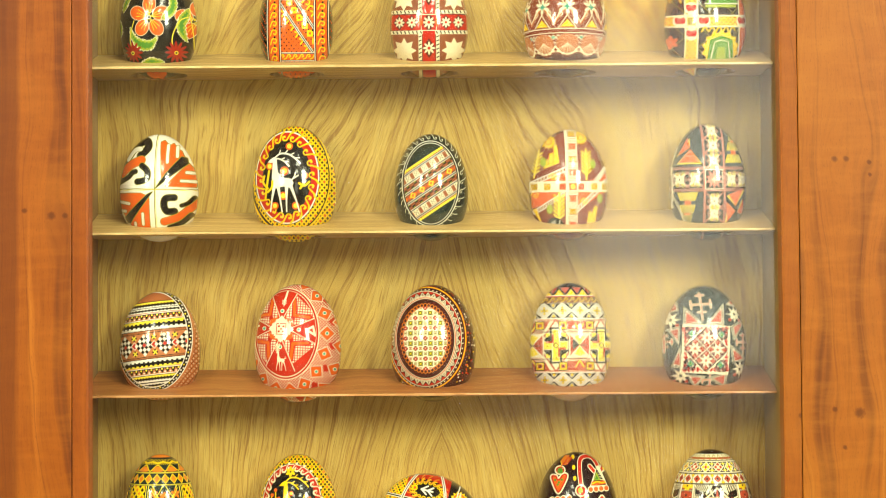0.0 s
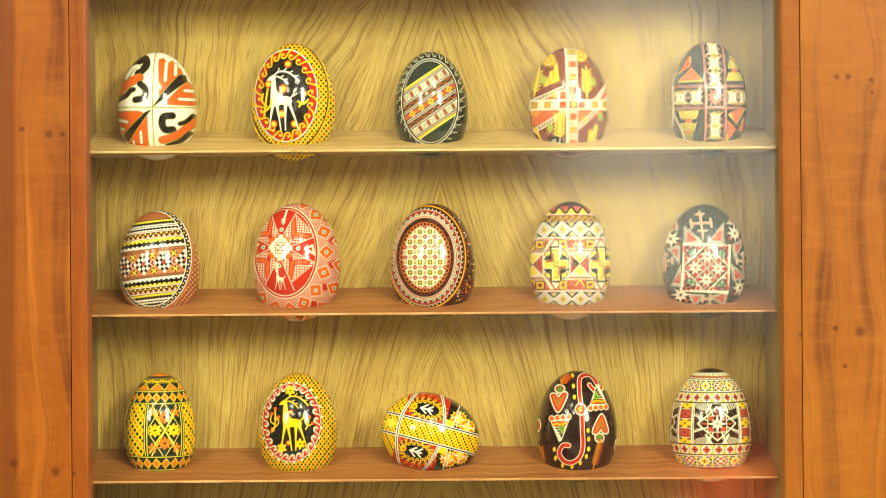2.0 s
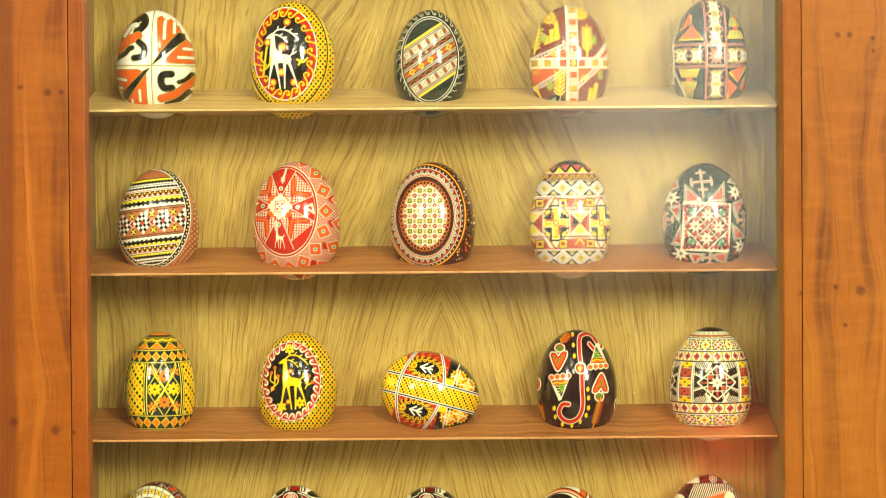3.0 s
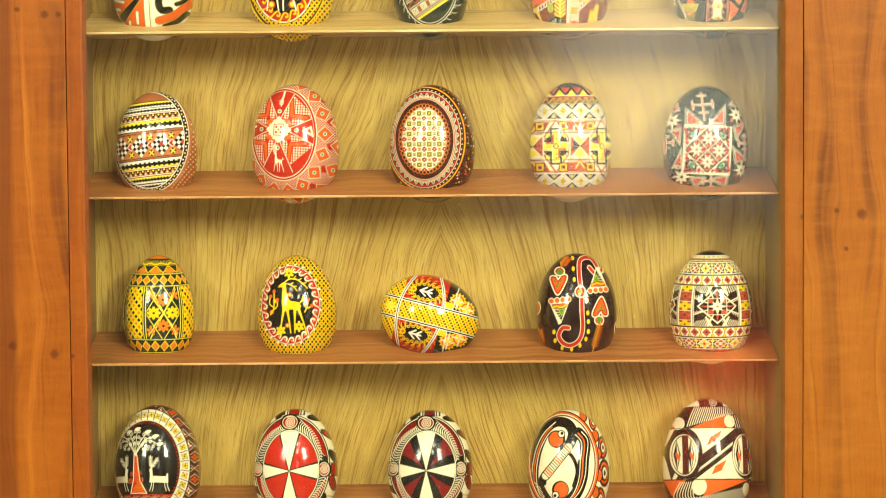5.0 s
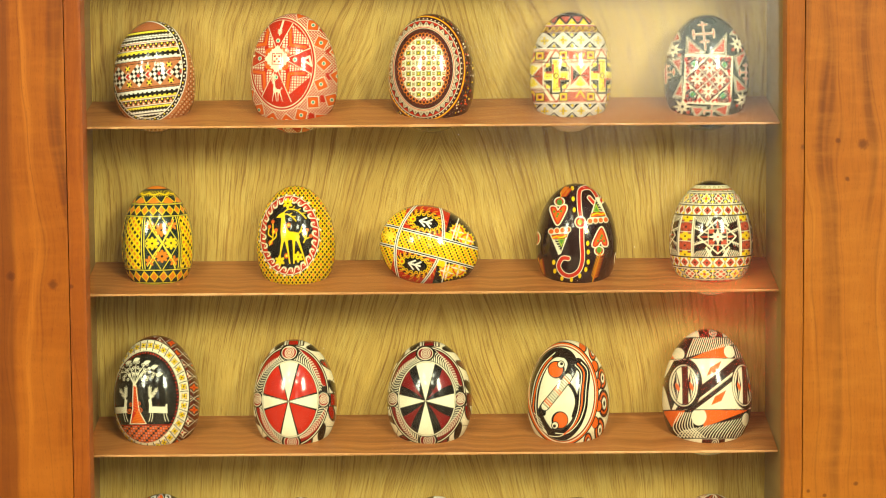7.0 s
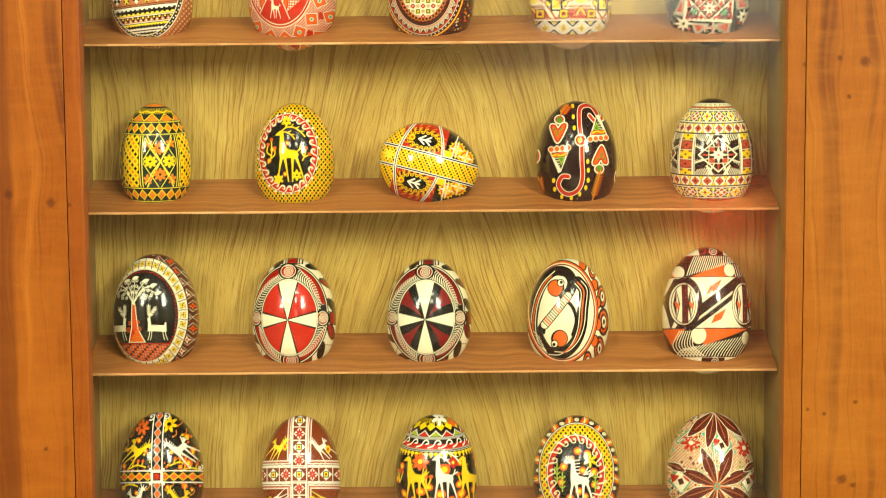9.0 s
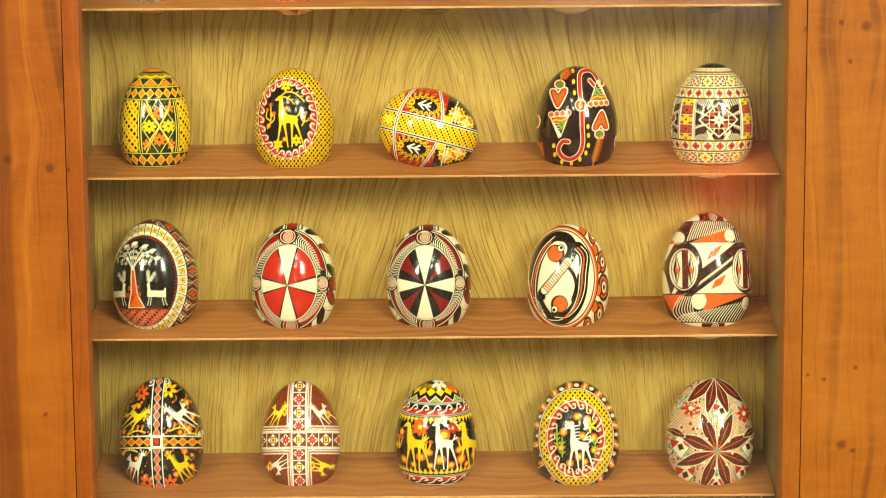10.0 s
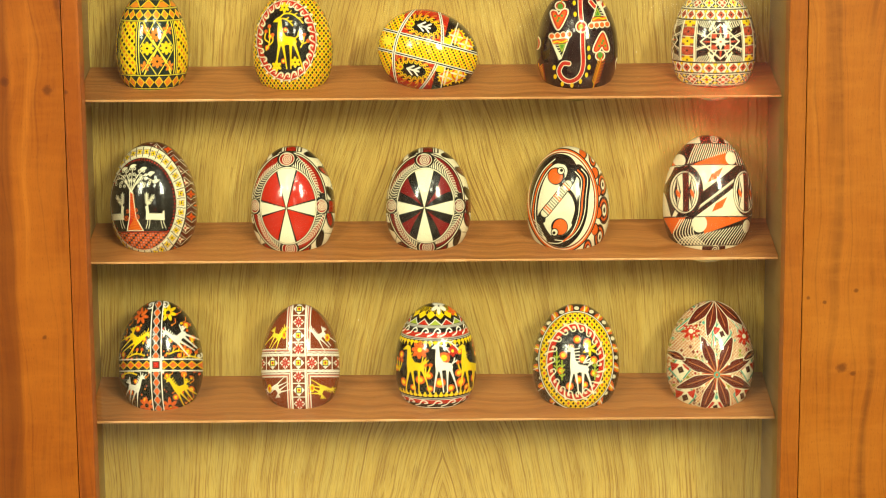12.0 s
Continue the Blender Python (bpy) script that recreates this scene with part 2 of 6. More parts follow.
RX0, RX1, RY0, RY1, RH = -2.6, 2.6, -5.2, 0.12, 3.4
structure("floor", (RX0, RX1, RY0, RY1, -0.1, 0.0), M_FLOOR, "plain brown floor of the exhibition room")
structure("ceiling", (RX0, RX1, RY0, RY1, RH, RH + 0.1), M_CEILING, "white painted ceiling with light panels")
# walls out of view; their tones steer veil and bounce on the case
structure("wall_north", (RX0, RX1, RY1, RY1 + 0.12, 0.0, RH), M_PLASTER, "plain wall behind the egg cabinet, toned down against glass veil")
structure("wall_west", (RX0 - 0.12, RX0, RY0, RY1, 0.0, RH), M_SIDE, "plain unseen side wall, kept pale to bounce light")
structure("wall_east", (RX1, RX1 + 0.12, RY0, RY1, 0.0, RH), M_SIDE, "plain unseen side wall, kept pale to bounce light")
# the wall behind the camera has a tall bright window
WX0, WX1, WZ0, WZ1 = 0.32, 1.12, 1.35, 2.5
south = thing("wall_south", (0, RY0, 0), "unseen wall opposite the cabinet, kept dark against glass veil, with a tall window", "wall", kind="structure")
for dims in ((RX0, WX0, 0.0, RH), (WX1, RX1, 0.0, RH), (WX0, WX1, 0.0, WZ0), (WX0, WX1, WZ1, RH)):
    part("wall_panel", box_bm(dims[0], dims[1], RY0 - 0.12, RY0, dims[2], dims[3]), M_SOUTH, south)
win = thing("window_1", (WX0, RY0, WZ0), "tall white window with bright overcast daylight behind it", "window", kind="structure")
part("pane", box_bm(WX0, WX1, RY0 - 0.1, RY0 - 0.09, WZ0, WZ1), M_SKY, win, "bright daylight pane")
for x in (WX0 + 0.02, WX1 - 0.02):
    part("window_frame", box_bm(x - 0.02, x + 0.02, RY0 - 0.09, RY0 - 0.03, WZ0, WZ1, 0.004), M_METAL, win)
for z in (WZ0 + 0.02, (WZ0 + WZ1) / 2, WZ1 - 0.02):
    part("window_frame", box_bm(WX0 + 0.04, WX1 - 0.04, RY0 - 0.09, RY0 - 0.03, z - 0.02, z + 0.02, 0.004), M_METAL, win)


# made-up red glowing panels, out of view, put red patches in the glass
for sx, sz, sw, sh in ((0.83, 0.73, 0.17, 0.24), (0.64, 2.66, 0.13, 0.24)):
    sign = thing("red_patch_panel", (sx, RY0, sz), "small glowing panel added for the red patches in the glass", "sign", "red lit signs")
    part("box", box_bm(sx - sw / 2, sx + sw / 2, RY0, RY0 + 0.05, sz - sh / 2, sz + sh / 2, 0.006), M_METAL, sign)
    part("face", box_bm(sx - sw / 2 + 0.01, sx + sw / 2 - 0.01, RY0 + 0.05, RY0 + 0.056, sz - sh / 2 + 0.01, sz + sh / 2 - 0.01), M_RED_GLOW, sign, "glowing red face")


def light_panel(x, y):
    lamp = thing("ceiling_light", (x, y, RH), "white ceiling light panel with a warm diffuser", "lamp", "ceiling light panels")
    for dx in (-0.29, 0.29):
        part("frame", box_bm(x + dx - 0.02, x + dx + 0.02, y - 0.62, y + 0.62, RH - 0.035, RH, 0.003), M_METAL, lamp)
    for dy in (-0.6, 0.6):
        part("frame", box_bm(x - 0.27, x + 0.27, y + dy - 0.02, y + dy + 0.02, RH - 0.035, RH, 0.003), M_METAL, lamp)
    part("diffuser", box_bm(x - 0.27, x + 0.27, y - 0.58, y + 0.58, RH - 0.02, RH - 0.003), M_PANEL, lamp, "glowing warm white diffuser")


for lx in (0.66, -0.95):
    for ly in (-2.35, -4.3):
        light_panel(lx, ly)

def added_wash_lamp(spot):
    """An added fill lamp, out of view: a flat panel on two rods from the ceiling, tilted to the case."""
    lamp = thing("added_fill_lamp", spot, "unseen white panel lamp added to brighten the cabinet", "lamp", "hanging wash lamps")
    turn = look(spot, AIM)
    body = box_bm(-0.25, 0.25, -0.4, 0.4, 0.0, 0.04, 0.006)
    face = box_bm(-0.24, 0.24, -0.39, 0.39, -0.006, -0.001)
    for bm in (body, face):
        bmesh.ops.transform(bm, matrix=turn, verts=bm.verts)
    part("housing", body, M_METAL, lamp)
    part("diffuser", face, M_PANEL, lamp, "glowing warm white diffuser")
    for dx in (-0.12, 0.12):
        part("rod", box_bm(spot[0] + dx - 0.006, spot[0] + dx + 0.006, spot[1] - 0.03, spot[1] - 0.018, spot[2] + 0.03, RH, 0.002), M_METAL, lamp)


for spot, watts in WASH:
    added_wash_lamp(spot)

# ---- the wall cabinet ----
FL, FR = -0.2, 0.1915          # inner edges of the door frame
ZB, ZT = 1.075, 1.80             # inside of the case
DEPTH = 0.055
case = thing("wall_cabinet", (0, 0.06, ZB - 0.03), "cherry wood wall cabinet with oak back holding decorated eggs", "cabinet")
part("back_panel", box_bm(-0.215, 0.205, DEPTH, DEPTH + 0.008, ZB - 0.02, ZT + 0.02), M_OAK, case, "book-matched oak veneer back panel")
part("side_panel", box_bm(-0.222, -0.207, -0.006, DEPTH, ZB, ZT), M_CASE, case)
part("side_panel", box_bm(0.192, 0.207, -0.006, DEPTH, ZB, ZT), M_CASE, case)
part("top_panel", box_bm(-0.222, 0.207, -0.006, DEPTH, ZT, ZT + 0.018), M_CASE, case)
part("bottom_panel", box_bm(-0.222, 0.207, -0.006, DEPTH, ZB - 0.018, ZB), M_CASE, case)
part("body", box_bm(-0.31, 0.31, DEPTH + 0.0085, RY1, ZB - 0.09, ZT + 0.09, 0.002), M_CASE, case)

door = thing("cabinet_door", (0, -0.02, ZB - 0.09), "knotty cherry wood glazed door of the egg cabinet", "door")
part("stile", box_bm(-0.31, -0.20985, -0.0200, -0.0065, ZB - 0.09, ZT + 0.09, 0.0007), M_LEFT, door, "knotty orange cherry door stile")
part("stile", box_bm(0.20205, 0.31, -0.0200, -0.0065, ZB - 0.09, ZT + 0.09, 0.0007), M_RIGHT, door, "knotty orange cherry door stile")
part("rail", box_bm(-0.2097, 0.2019, -0.0198, -0.0065, ZT - 0.005, ZT + 0.09, 0.0012), M_RIGHT, door)
part("rail", box_bm(-0.2097, 0.2019, -0.0198, -0.0065, ZB - 0.09, ZB + 0.005, 0.0012), M_RIGHT, door)
part("glazing_bead", box_bm(-0.2097, FL, -0.0206, -0.0062, ZB + 0.0055, ZT - 0.0055, 0.0016), M_STRIP_L, door, "narrow darker cherry glazing bead")
part("glazing_bead", box_bm(FR, 0.2019, -0.0206, -0.0062, ZB + 0.0055, ZT - 0.0055, 0.0016), M_STRIP_R, door, "narrow cherry glazing bead")
pane = part("glass_pane", box_bm(-0.205, 0.1905 + 0.007, -0.0052, -0.0048, ZB, ZT), M_GLASS, door, "clear slightly hazy glass pane")
pane.visible_shadow = False

# ---- shelves: wedge boards, level below, sloping to the front above, with a round seat for each egg ----
SLOPE = 0.256
EGG_Y = 0.031


def shelf_bm(z, seats, front, thick=0.0014):
    bm = bmesh.new()
    x0, x1, y0, y1 = -0.2065, 0.1915, front, DEPTH - 0.0005
    loops = []
    pts = [(x0 + (x1 - x0) * i / 40, y0) for i in range(40)] + [(x1, y0)] + [(x1 - (x1 - x0) * i / 40, y1) for i in range(40)] + [(x0, y1)]
    loops.append(pts)
    for cx, r in seats:
        loops.append([(cx + r * math.cos(a * math.pi / 20), EGG_Y + 0.001 + r * math.sin(a * math.pi / 20)) for a in range(40)])
    tops = []
    for pts in loops:
        vs = [bm.verts.new((x, y, 0)) for x, y in pts]
        for a, b in zip(vs, vs[1:] + vs[:1]):
            bm.edges.new((a, b))
        tops.append(vs)
    bmesh.ops.triangle_fill(bm, use_beauty=True, edges=list(bm.edges))
    faces = list(bm.faces)
    low = {}
    for v in list(bm.verts):
        low[v] = bm.verts.new((v.co.x, v.co.y + (0.0006 if v.co.y < front + 1e-5 else 0), z + SLOPE * front - thick))
    for f in faces:
        if f.normal.z < 0:
            f.normal_flip()
        bm.faces.new([low[v] for v in reversed(f.verts)])
    for k, vs in enumerate(tops):
        for a, b in zip(vs, vs[1:] + vs[:1]):
            bm.faces.new((a, low[a], low[b], b) if k == 0 else (a, low[a], low[b], b))
    for v in low:
        v.co.z = z + SLOPE * v.co.y + noise.noise((v.co.x * 25, z * 60, v.co.y * 10)) * 0.0002
    bmesh.ops.recalc_face_normals(bm, faces=list(bm.faces))
    return bm



# ---- painted eggs ----
HEX = {"k": "16130f", "w": "efe9d8", "cr": "e9e0bd", "r": "ba2410", "o": "dc5e18", "or": "dc7c1c", "y": "edc80a", "ly": "f2dc3c", "g": "4f8a2c", "lg": "9cae30",
       "br": "5c1e14", "dr": "761414", "dg": "1c2c24", "mr": "431410", "te": "4a9a82", "pk": "d4806a", "ol": "8a8424", "tan": "bb7444", "r2": "9c1a0c", "k2": "220c0e", "bn": "7c3416", "bk": "b4462a"}
DYE = {k: np.array(rgb(v)) for k, v in HEX.items()}
NLON, NBACK, NLAT = 196, 16, 196


class Egg:
    """An egg's surface and its dyes. Drawing units: x -70..70 across, y 0..165 from seat to crown, as one sees it from the front."""

    def __init__(self, cx, half, top, seat, ground="w", sharp=2.0, lie=None):
        self.cx, self.half, self.h, self.seat, self.lie = cx, half, top - seat, seat, lie
        q = np.linspace(-1, 1, NLON)
        th = np.concatenate([98 * (0.72 * q + 0.28 * q ** 3), np.linspace(98, 262, NBACK + 2)[1:-1]]) * np.pi / 180
        s = np.linspace(-1, 1, NLAT)
        s = np.sin(s * np.pi / 2) * 0.55 + s * 0.45
        cu, cl = 0.62 * self.h, 0.52 * self.h
        if lie is not None:
            cu, cl = lie[1], lie[2]
        rad = half * np.where(s > 0, np.sqrt(np.clip(1 - np.abs(s) ** sharp, 0, 1)), np.sqrt(np.clip(1 - np.abs(s) ** (2.3 if lie is None else 2.0), 0, 1)))
        zz = np.where(s > 0, s * cu, s * cl)
        self.lon, self.lat = np.meshgrid(th, s)
        r2, z2 = np.repeat(rad[:, None], len(th), 1), np.repeat(zz[:, None], len(th), 1)
        X, Y, Z = r2 * np.sin(self.lon), -r2 * np.cos(self.lon), z2
        zm = 0.38 * self.h
        if lie is not None:
            a = math.radians(lie[0])
            X, Z = X * math.cos(a) + Z * math.sin(a), -X * math.sin(a) + Z * math.cos(a)
            zm, X = lie[3], X + lie[4]
        self.co = np.stack([X, Y, Z + zm], -1).reshape(-1, 3)
        rise = (1.5 - seat) / 1.25
        low = -0.73 * half * rise
        v = self.co[:, 2] + self.co[:, 1] * rise
        self.px, self.py = 70 * self.co[:, 0] / half, 165 * (v - low) / (self.h - low)
        if lie is not None:
            self.px, self.py = self.co[:, 0] * 3000, (v - low) * 3000
        self.pz = 165 * self.co[:, 2] / self.h
        self.pa = np.degrees(self.lon).reshape(-1) * 1.0
        self.pr = (r2 / half).reshape(-1)
        self.C = np.empty((len(self.co), 3))
        self.C[:] = DYE[ground]
        self.front = np.ones(len(self.co))
        self.flat()

    # coordinates in which the next strokes are drawn
    def flat(self, x=0.0, y=0.0, rot=0.0, sx=1.0, sy=1.0):
        a = math.radians(rot)
        dx, dy = self.px - x, self.py - y
        self.x, self.y = (dx * math.cos(a) + dy * math.sin(a)) / sx, (-dx * math.sin(a) + dy * math.cos(a)) / sy
        self.m = np.where(self.co[:, 1] < 0.004, 1.0, 0.0)
        return self

    def belt(self):
        """x: degrees of longitude, y: height."""
        self.x, self.y = self.pa.copy(), self.pz.copy()
        self.m = np.ones(len(self.x))
        return self

    def clip(self, d):
        self.m = self.m * np.clip(0.5 - d, 0, 1)
        return self

    def ink(self, c, d, aa=0.9):
        a = np.clip(0.5 - d / aa, 0, 1) * self.m
        self.C += (DYE[c] - self.C) * a[:, None]
        return self

    # distances
    def d_ell(self, x, y, rx, ry, rot=0.0):
        a = math.radians(rot)
        dx, dy = self.x - x, self.y - y
        u, v = (dx * math.cos(a) + dy * math.sin(a)) / rx, (-dx * math.sin(a) + dy * math.cos(a)) / ry
        return (np.sqrt(u * u + v * v) - 1) * min(rx, ry)

    def d_box(self, x, y, w, h, rot=0.0):
        a = math.radians(rot)
        dx, dy = self.x - x, self.y - y
        u, v = np.abs(dx * math.cos(a) + dy * math.sin(a)) - w / 2, np.abs(-dx * math.sin(a) + dy * math.cos(a)) - h / 2
        return np.maximum(u, v)

    def d_seg(self, a, b):
        ax, ay, bx, by = *a, *b
        ux, uy = bx - ax, by - ay
        t = np.clip(((self.x - ax) * ux + (self.y - ay) * uy) / (ux * ux + uy * uy + 1e-9), 0, 1)
        return np.hypot(self.x - ax - t * ux, self.y - ay - t * uy)

    def d_poly(self, pts):
        d = np.full(len(self.x), 1e9)
        inside = np.zeros(len(self.x), bool)
        for (ax, ay), (bx, by) in zip(pts, pts[1:] + pts[:1]):
            d = np.minimum(d, self.d_seg((ax, ay), (bx, by)))
            hit = (ay > self.y) != (by > self.y)
            xi = ax + (self.y - ay) * (bx - ax) / (by - ay if by != ay else 1e-9)
            inside ^= hit & (self.x < xi)
        return np.where(inside, -d, d)

    # strokes
    def ell(self, c, x, y, rx, ry=None, rot=0.0):
        return self.ink(c, self.d_ell(x, y, rx, rx if ry is None else ry, rot))

    def ring(self, c, x, y, rx, ry, w, rot=0.0):
        return self.ink(c, np.abs(self.d_ell(x, y, rx, ry, rot)) - w / 2)

    def box(self, c, x, y, w, h, rot=0.0):
        return self.ink(c, self.d_box(x, y, w, h, rot))

    def hoop(self, c, x, y, w, h, t, rot=0.0):
        return self.ink(c, np.abs(self.d_box(x, y, w, h, rot)) - t / 2)

    def line(self, c, w, *pts):
        d = np.full(len(self.x), 1e9)
        for a, b in zip(pts, pts[1:]):
            d = np.minimum(d, self.d_seg(a, b))
        return self.ink(c, d - w / 2)

    def curve(self, c, w, *pts):
        return self.line(c, w, *bend(pts))

    def poly(self, c, *pts):
        return self.ink(c, self.d_poly(list(pts)))

    def blob(self, c, *pts):
        return self.ink(c, self.d_poly(bend(pts, True)))

    def dia(self, c, x, y, w, h):
        return self.ink(c, (np.abs(self.x - x) / (w / 2) + np.abs(self.y - y) / (h / 2) - 1) * min(w, h) / 2.8)

    def spiral(self, c, x, y, r, turns, w, start=0.0, hand=1):
        n = int(turns * 12)
        return self.line(c, w, *[(x + r * i / n * math.cos(start + hand * i / 12 * 2 * math.pi), y + r * i / n * math.sin(start + hand * i / 12 * 2 * math.pi)) for i in range(n + 1)])

    def star(self, c, x, y, r, n, inner=0.4, rot=0.0):
        return self.poly(c, *[(x + (r if i % 2 == 0 else r * inner) * math.sin(math.pi * i / n + rot), y + (r if i % 2 == 0 else r * inner) * math.cos(math.pi * i / n + rot)) for i in range(2 * n)])

    def petals(self, c, x, y, r, n, w, rot=0.0, heart=None):
        for i in range(n):
            a = 2 * math.pi * i / n + rot
            self.ell(c, x + 0.55 * r * math.sin(a), y + 0.55 * r * math.cos(a), w, r * 0.45, -math.degrees(a))
        if heart:
            self.ell(heart, x, y, r * 0.25)
        return self

    def band(self, c, y0, y1):
        return self.ink(c, np.maximum(y0 - self.y, self.y - y1))

    def upright(self, c, x0, x1):
        return self.ink(c, np.maximum(x0 - self.x, self.x - x1))

    def lattice(self, c, dx, dy, w, x=0.0, y=0.0):
        u, v = (self.x - x) / dx, (self.y - y) / dy
        for s in (u + v, u - v):
            self.ink(c, np.abs(s - np.round(s)) * min(dx, dy) * 0.8 - w / 2)
        return self

    def grid(self, c, dx, dy, w, x=0.0, y=0.0):
        u, v = (self.x - x) / dx, (self.y - y) / dy
        self.ink(c, np.abs(u - np.round(u)) * dx - w / 2)
        return self.ink(c, np.abs(v - np.round(v)) * dy - w / 2)

    def checks(self, c, dx, dy, x=0.0, y=0.0, fill=0.55, turn=None):
        """Diamonds of one dye, edge to edge; turn 0 or 1 takes every other one."""
        u, v = (self.x - x) / dx, (self.y - y) / dy
        a, b = u + v, u - v
        d = np.maximum(np.abs(a - np.round(a)), np.abs(b - np.round(b))) - fill / 2
        if turn is not None:
            d = np.where(np.mod(np.round(a), 2) == turn, d, 1.0)
        return self.ink(c, d * min(dx, dy) * 0.8)

    def teeth(self, c, y0, y1, step, x=0.0):
        """A row of triangles standing on y0."""
        u = np.abs((self.x - x) / step - np.round((self.x - x) / step)) * 2
        t = (self.y - y0) / (y1 - y0)
        return self.ink(c, np.where((t < 0) | (t > 1), 5.0, (u - (1 - t)) * step * 0.4))

    def waves(self, c, x, y, rx, ry, n, size, w, hand=1):
        """A ring of curling waves round an ellipse."""
        for i in range(n):
            a = 2 * math.pi * i / n
            ex, ey = x + rx * math.cos(a), y + ry * math.sin(a)
            nx, ny = -math.cos(a), -math.sin(a)
            tx, ty = -math.sin(a) * hand, math.cos(a) * hand
            pts = [(ex + size * (p * tx + q * nx), ey + size * (p * ty + q * ny)) for p, q in ((-1.0, -0.3), (-0.5, 0.0), (-0.2, 0.5), (0.1, 0.95), (0.55, 0.9), (0.6, 0.5), (0.3, 0.45))]
            self.curve(c, w, *pts)
        return self

    def curls(self, c, y, size, step, w, x=0.0, hand=1):
        """A row of running curls along a band."""
        for i in range(-9, 10):
            o = x + i * step
            self.curve(c, w, (o - step * 0.6, y - size * 0.5), (o - step * 0.2, y - size * 0.2), (o, y + size * 0.35), (o + step * 0.25, y + size * 0.5), (o + step * 0.42, y + size * 0.1), (o + step * 0.2, y - size * 0.02))
        return self

    def deer(self, c, x, y, s, flip=1, antlers=True):
        """A slender stag: long neck, thin splayed legs, swept antlers; about 60 units high at scale 1."""
        P = lambda a, b: (x + flip * s * a, y + s * b)
        self.poly(c, P(-9, 10), P(-10, 20), P(-9, 39), P(-5, 41), P(-3.4, 27), P(1, 21), P(11, 19.5), P(14, 15), P(11.5, 9.5), P(2, 11.5), P(-4, 9.5))
        self.poly(c, P(-15, 37.4), P(-12, 40.5), P(-8, 43), P(-4.6, 40), P(-6, 36.6))
        for a, b in ((-7, -12), (-3, 1), (6.5, 6), (11, 20)):
            self.poly(c, P(a - 1.9, 12), P(a + 1.7, 12), P(0.35 * a + 0.65 * b + 0.8, -4), P(b + 0.8, -16), P(b - 0.6, -16), P(0.35 * a + 0.65 * b - 0.8, -4))
        self.line(c, 1.3 * s, P(12, 18), P(15, 22), P(16, 26)).line(c, 1.3 * s, P(14, 20), P(19, 23))
        if antlers:
            self.curve(c, 1.5 * s, P(-7, 42), P(-1, 46.5), P(8, 46), P(16, 41), P(21, 36))
            self.curve(c, 1.3 * s, P(-7, 41), P(-2, 41), P(4, 38), P(9, 33))
            for a, b, e, f in ((-2, 46, -1, 50), (4, 46.6, 7, 50), (10, 45, 14, 47), (15, 41.6, 20, 42), (0, 40, 4, 42), (4, 38, 8, 38)):
                self.line(c, 1.0 * s, P(a, b), P(e, f))
        return self

    def fir(self, c, x, y, h, w, t=1.8, n=6, rot=0.0):
        """A wheat-ear twig."""
        a = math.radians(rot)
        R = lambda u, v: (x + u * math.cos(a) - v * math.sin(a), y + u * math.sin(a) + v * math.cos(a))
        self.line(c, t, R(0, 0), R(0, h))
        for i in range(n):
            v = h * (0.15 + 0.75 * i / n)
            self.line(c, t, R(-w, v + w * 0.9), R(0, v), R(w, v + w * 0.9))
        return self

    def build(self, label):
        nl, ns = self.lon.shape
        ids = np.arange(nl * ns).reshape(nl, ns)
        nxt = np.roll(ids, -1, 1)
        quads = np.stack([ids[:-1], nxt[:-1], nxt[1:], ids[1:]], -1).reshape(-1, 4)
        mesh = bpy.data.meshes.new("decorated_egg")
        mesh.vertices.add(len(self.co))
        mesh.vertices.foreach_set("co", self.co.astype(np.float32).ravel())
        mesh.loops.add(quads.size)
        mesh.loops.foreach_set("vertex_index", quads.ravel().astype(np.int32))
        mesh.polygons.add(len(quads))
        mesh.polygons.foreach_set("loop_start", np.arange(0, quads.size, 4, dtype=np.int32))
        mesh.polygons.foreach_set("use_smooth", np.ones(len(quads), bool))
        mesh.update(calc_edges=True)
        mesh.validate()
        att = mesh.attributes.new("dye", "FLOAT_COLOR", "POINT")
        att.data.foreach_set("color", np.concatenate([self.C, np.ones((len(self.C), 1))], 1).astype(np.float32).ravel())
        mesh.materials.append(M_ENAMEL)
        ob = new("decorated_egg", mesh)
        ob.matrix_world = Matrix.Translation((self.cx, EGG_Y, self.seat))
        return tagged(ob, label, "egg", "decorated eggs on the shelves")


def bend(pts, closed=False, steps=6):
    """A smooth line through the points."""
    n = len(pts)
    out = []
    for i in range(n if closed else n - 1):
        p0, p1, p2, p3 = (pts[(i + k) % n] if closed else pts[min(max(i + k, 0), n - 1)] for k in (-1, 0, 1, 2))
        for j in range(steps):
            t = j / steps
            out.append(tuple(0.5 * (2 * p1[q] + (p2[q] - p0[q]) * t + (2 * p0[q] - 5 * p1[q] + 4 * p2[q] - p3[q]) * t * t + (3 * p1[q] - p0[q] - 3 * p2[q] + p3[q]) * t ** 3) for q in (0, 1)))
    return out if closed else out + [pts[-1]]

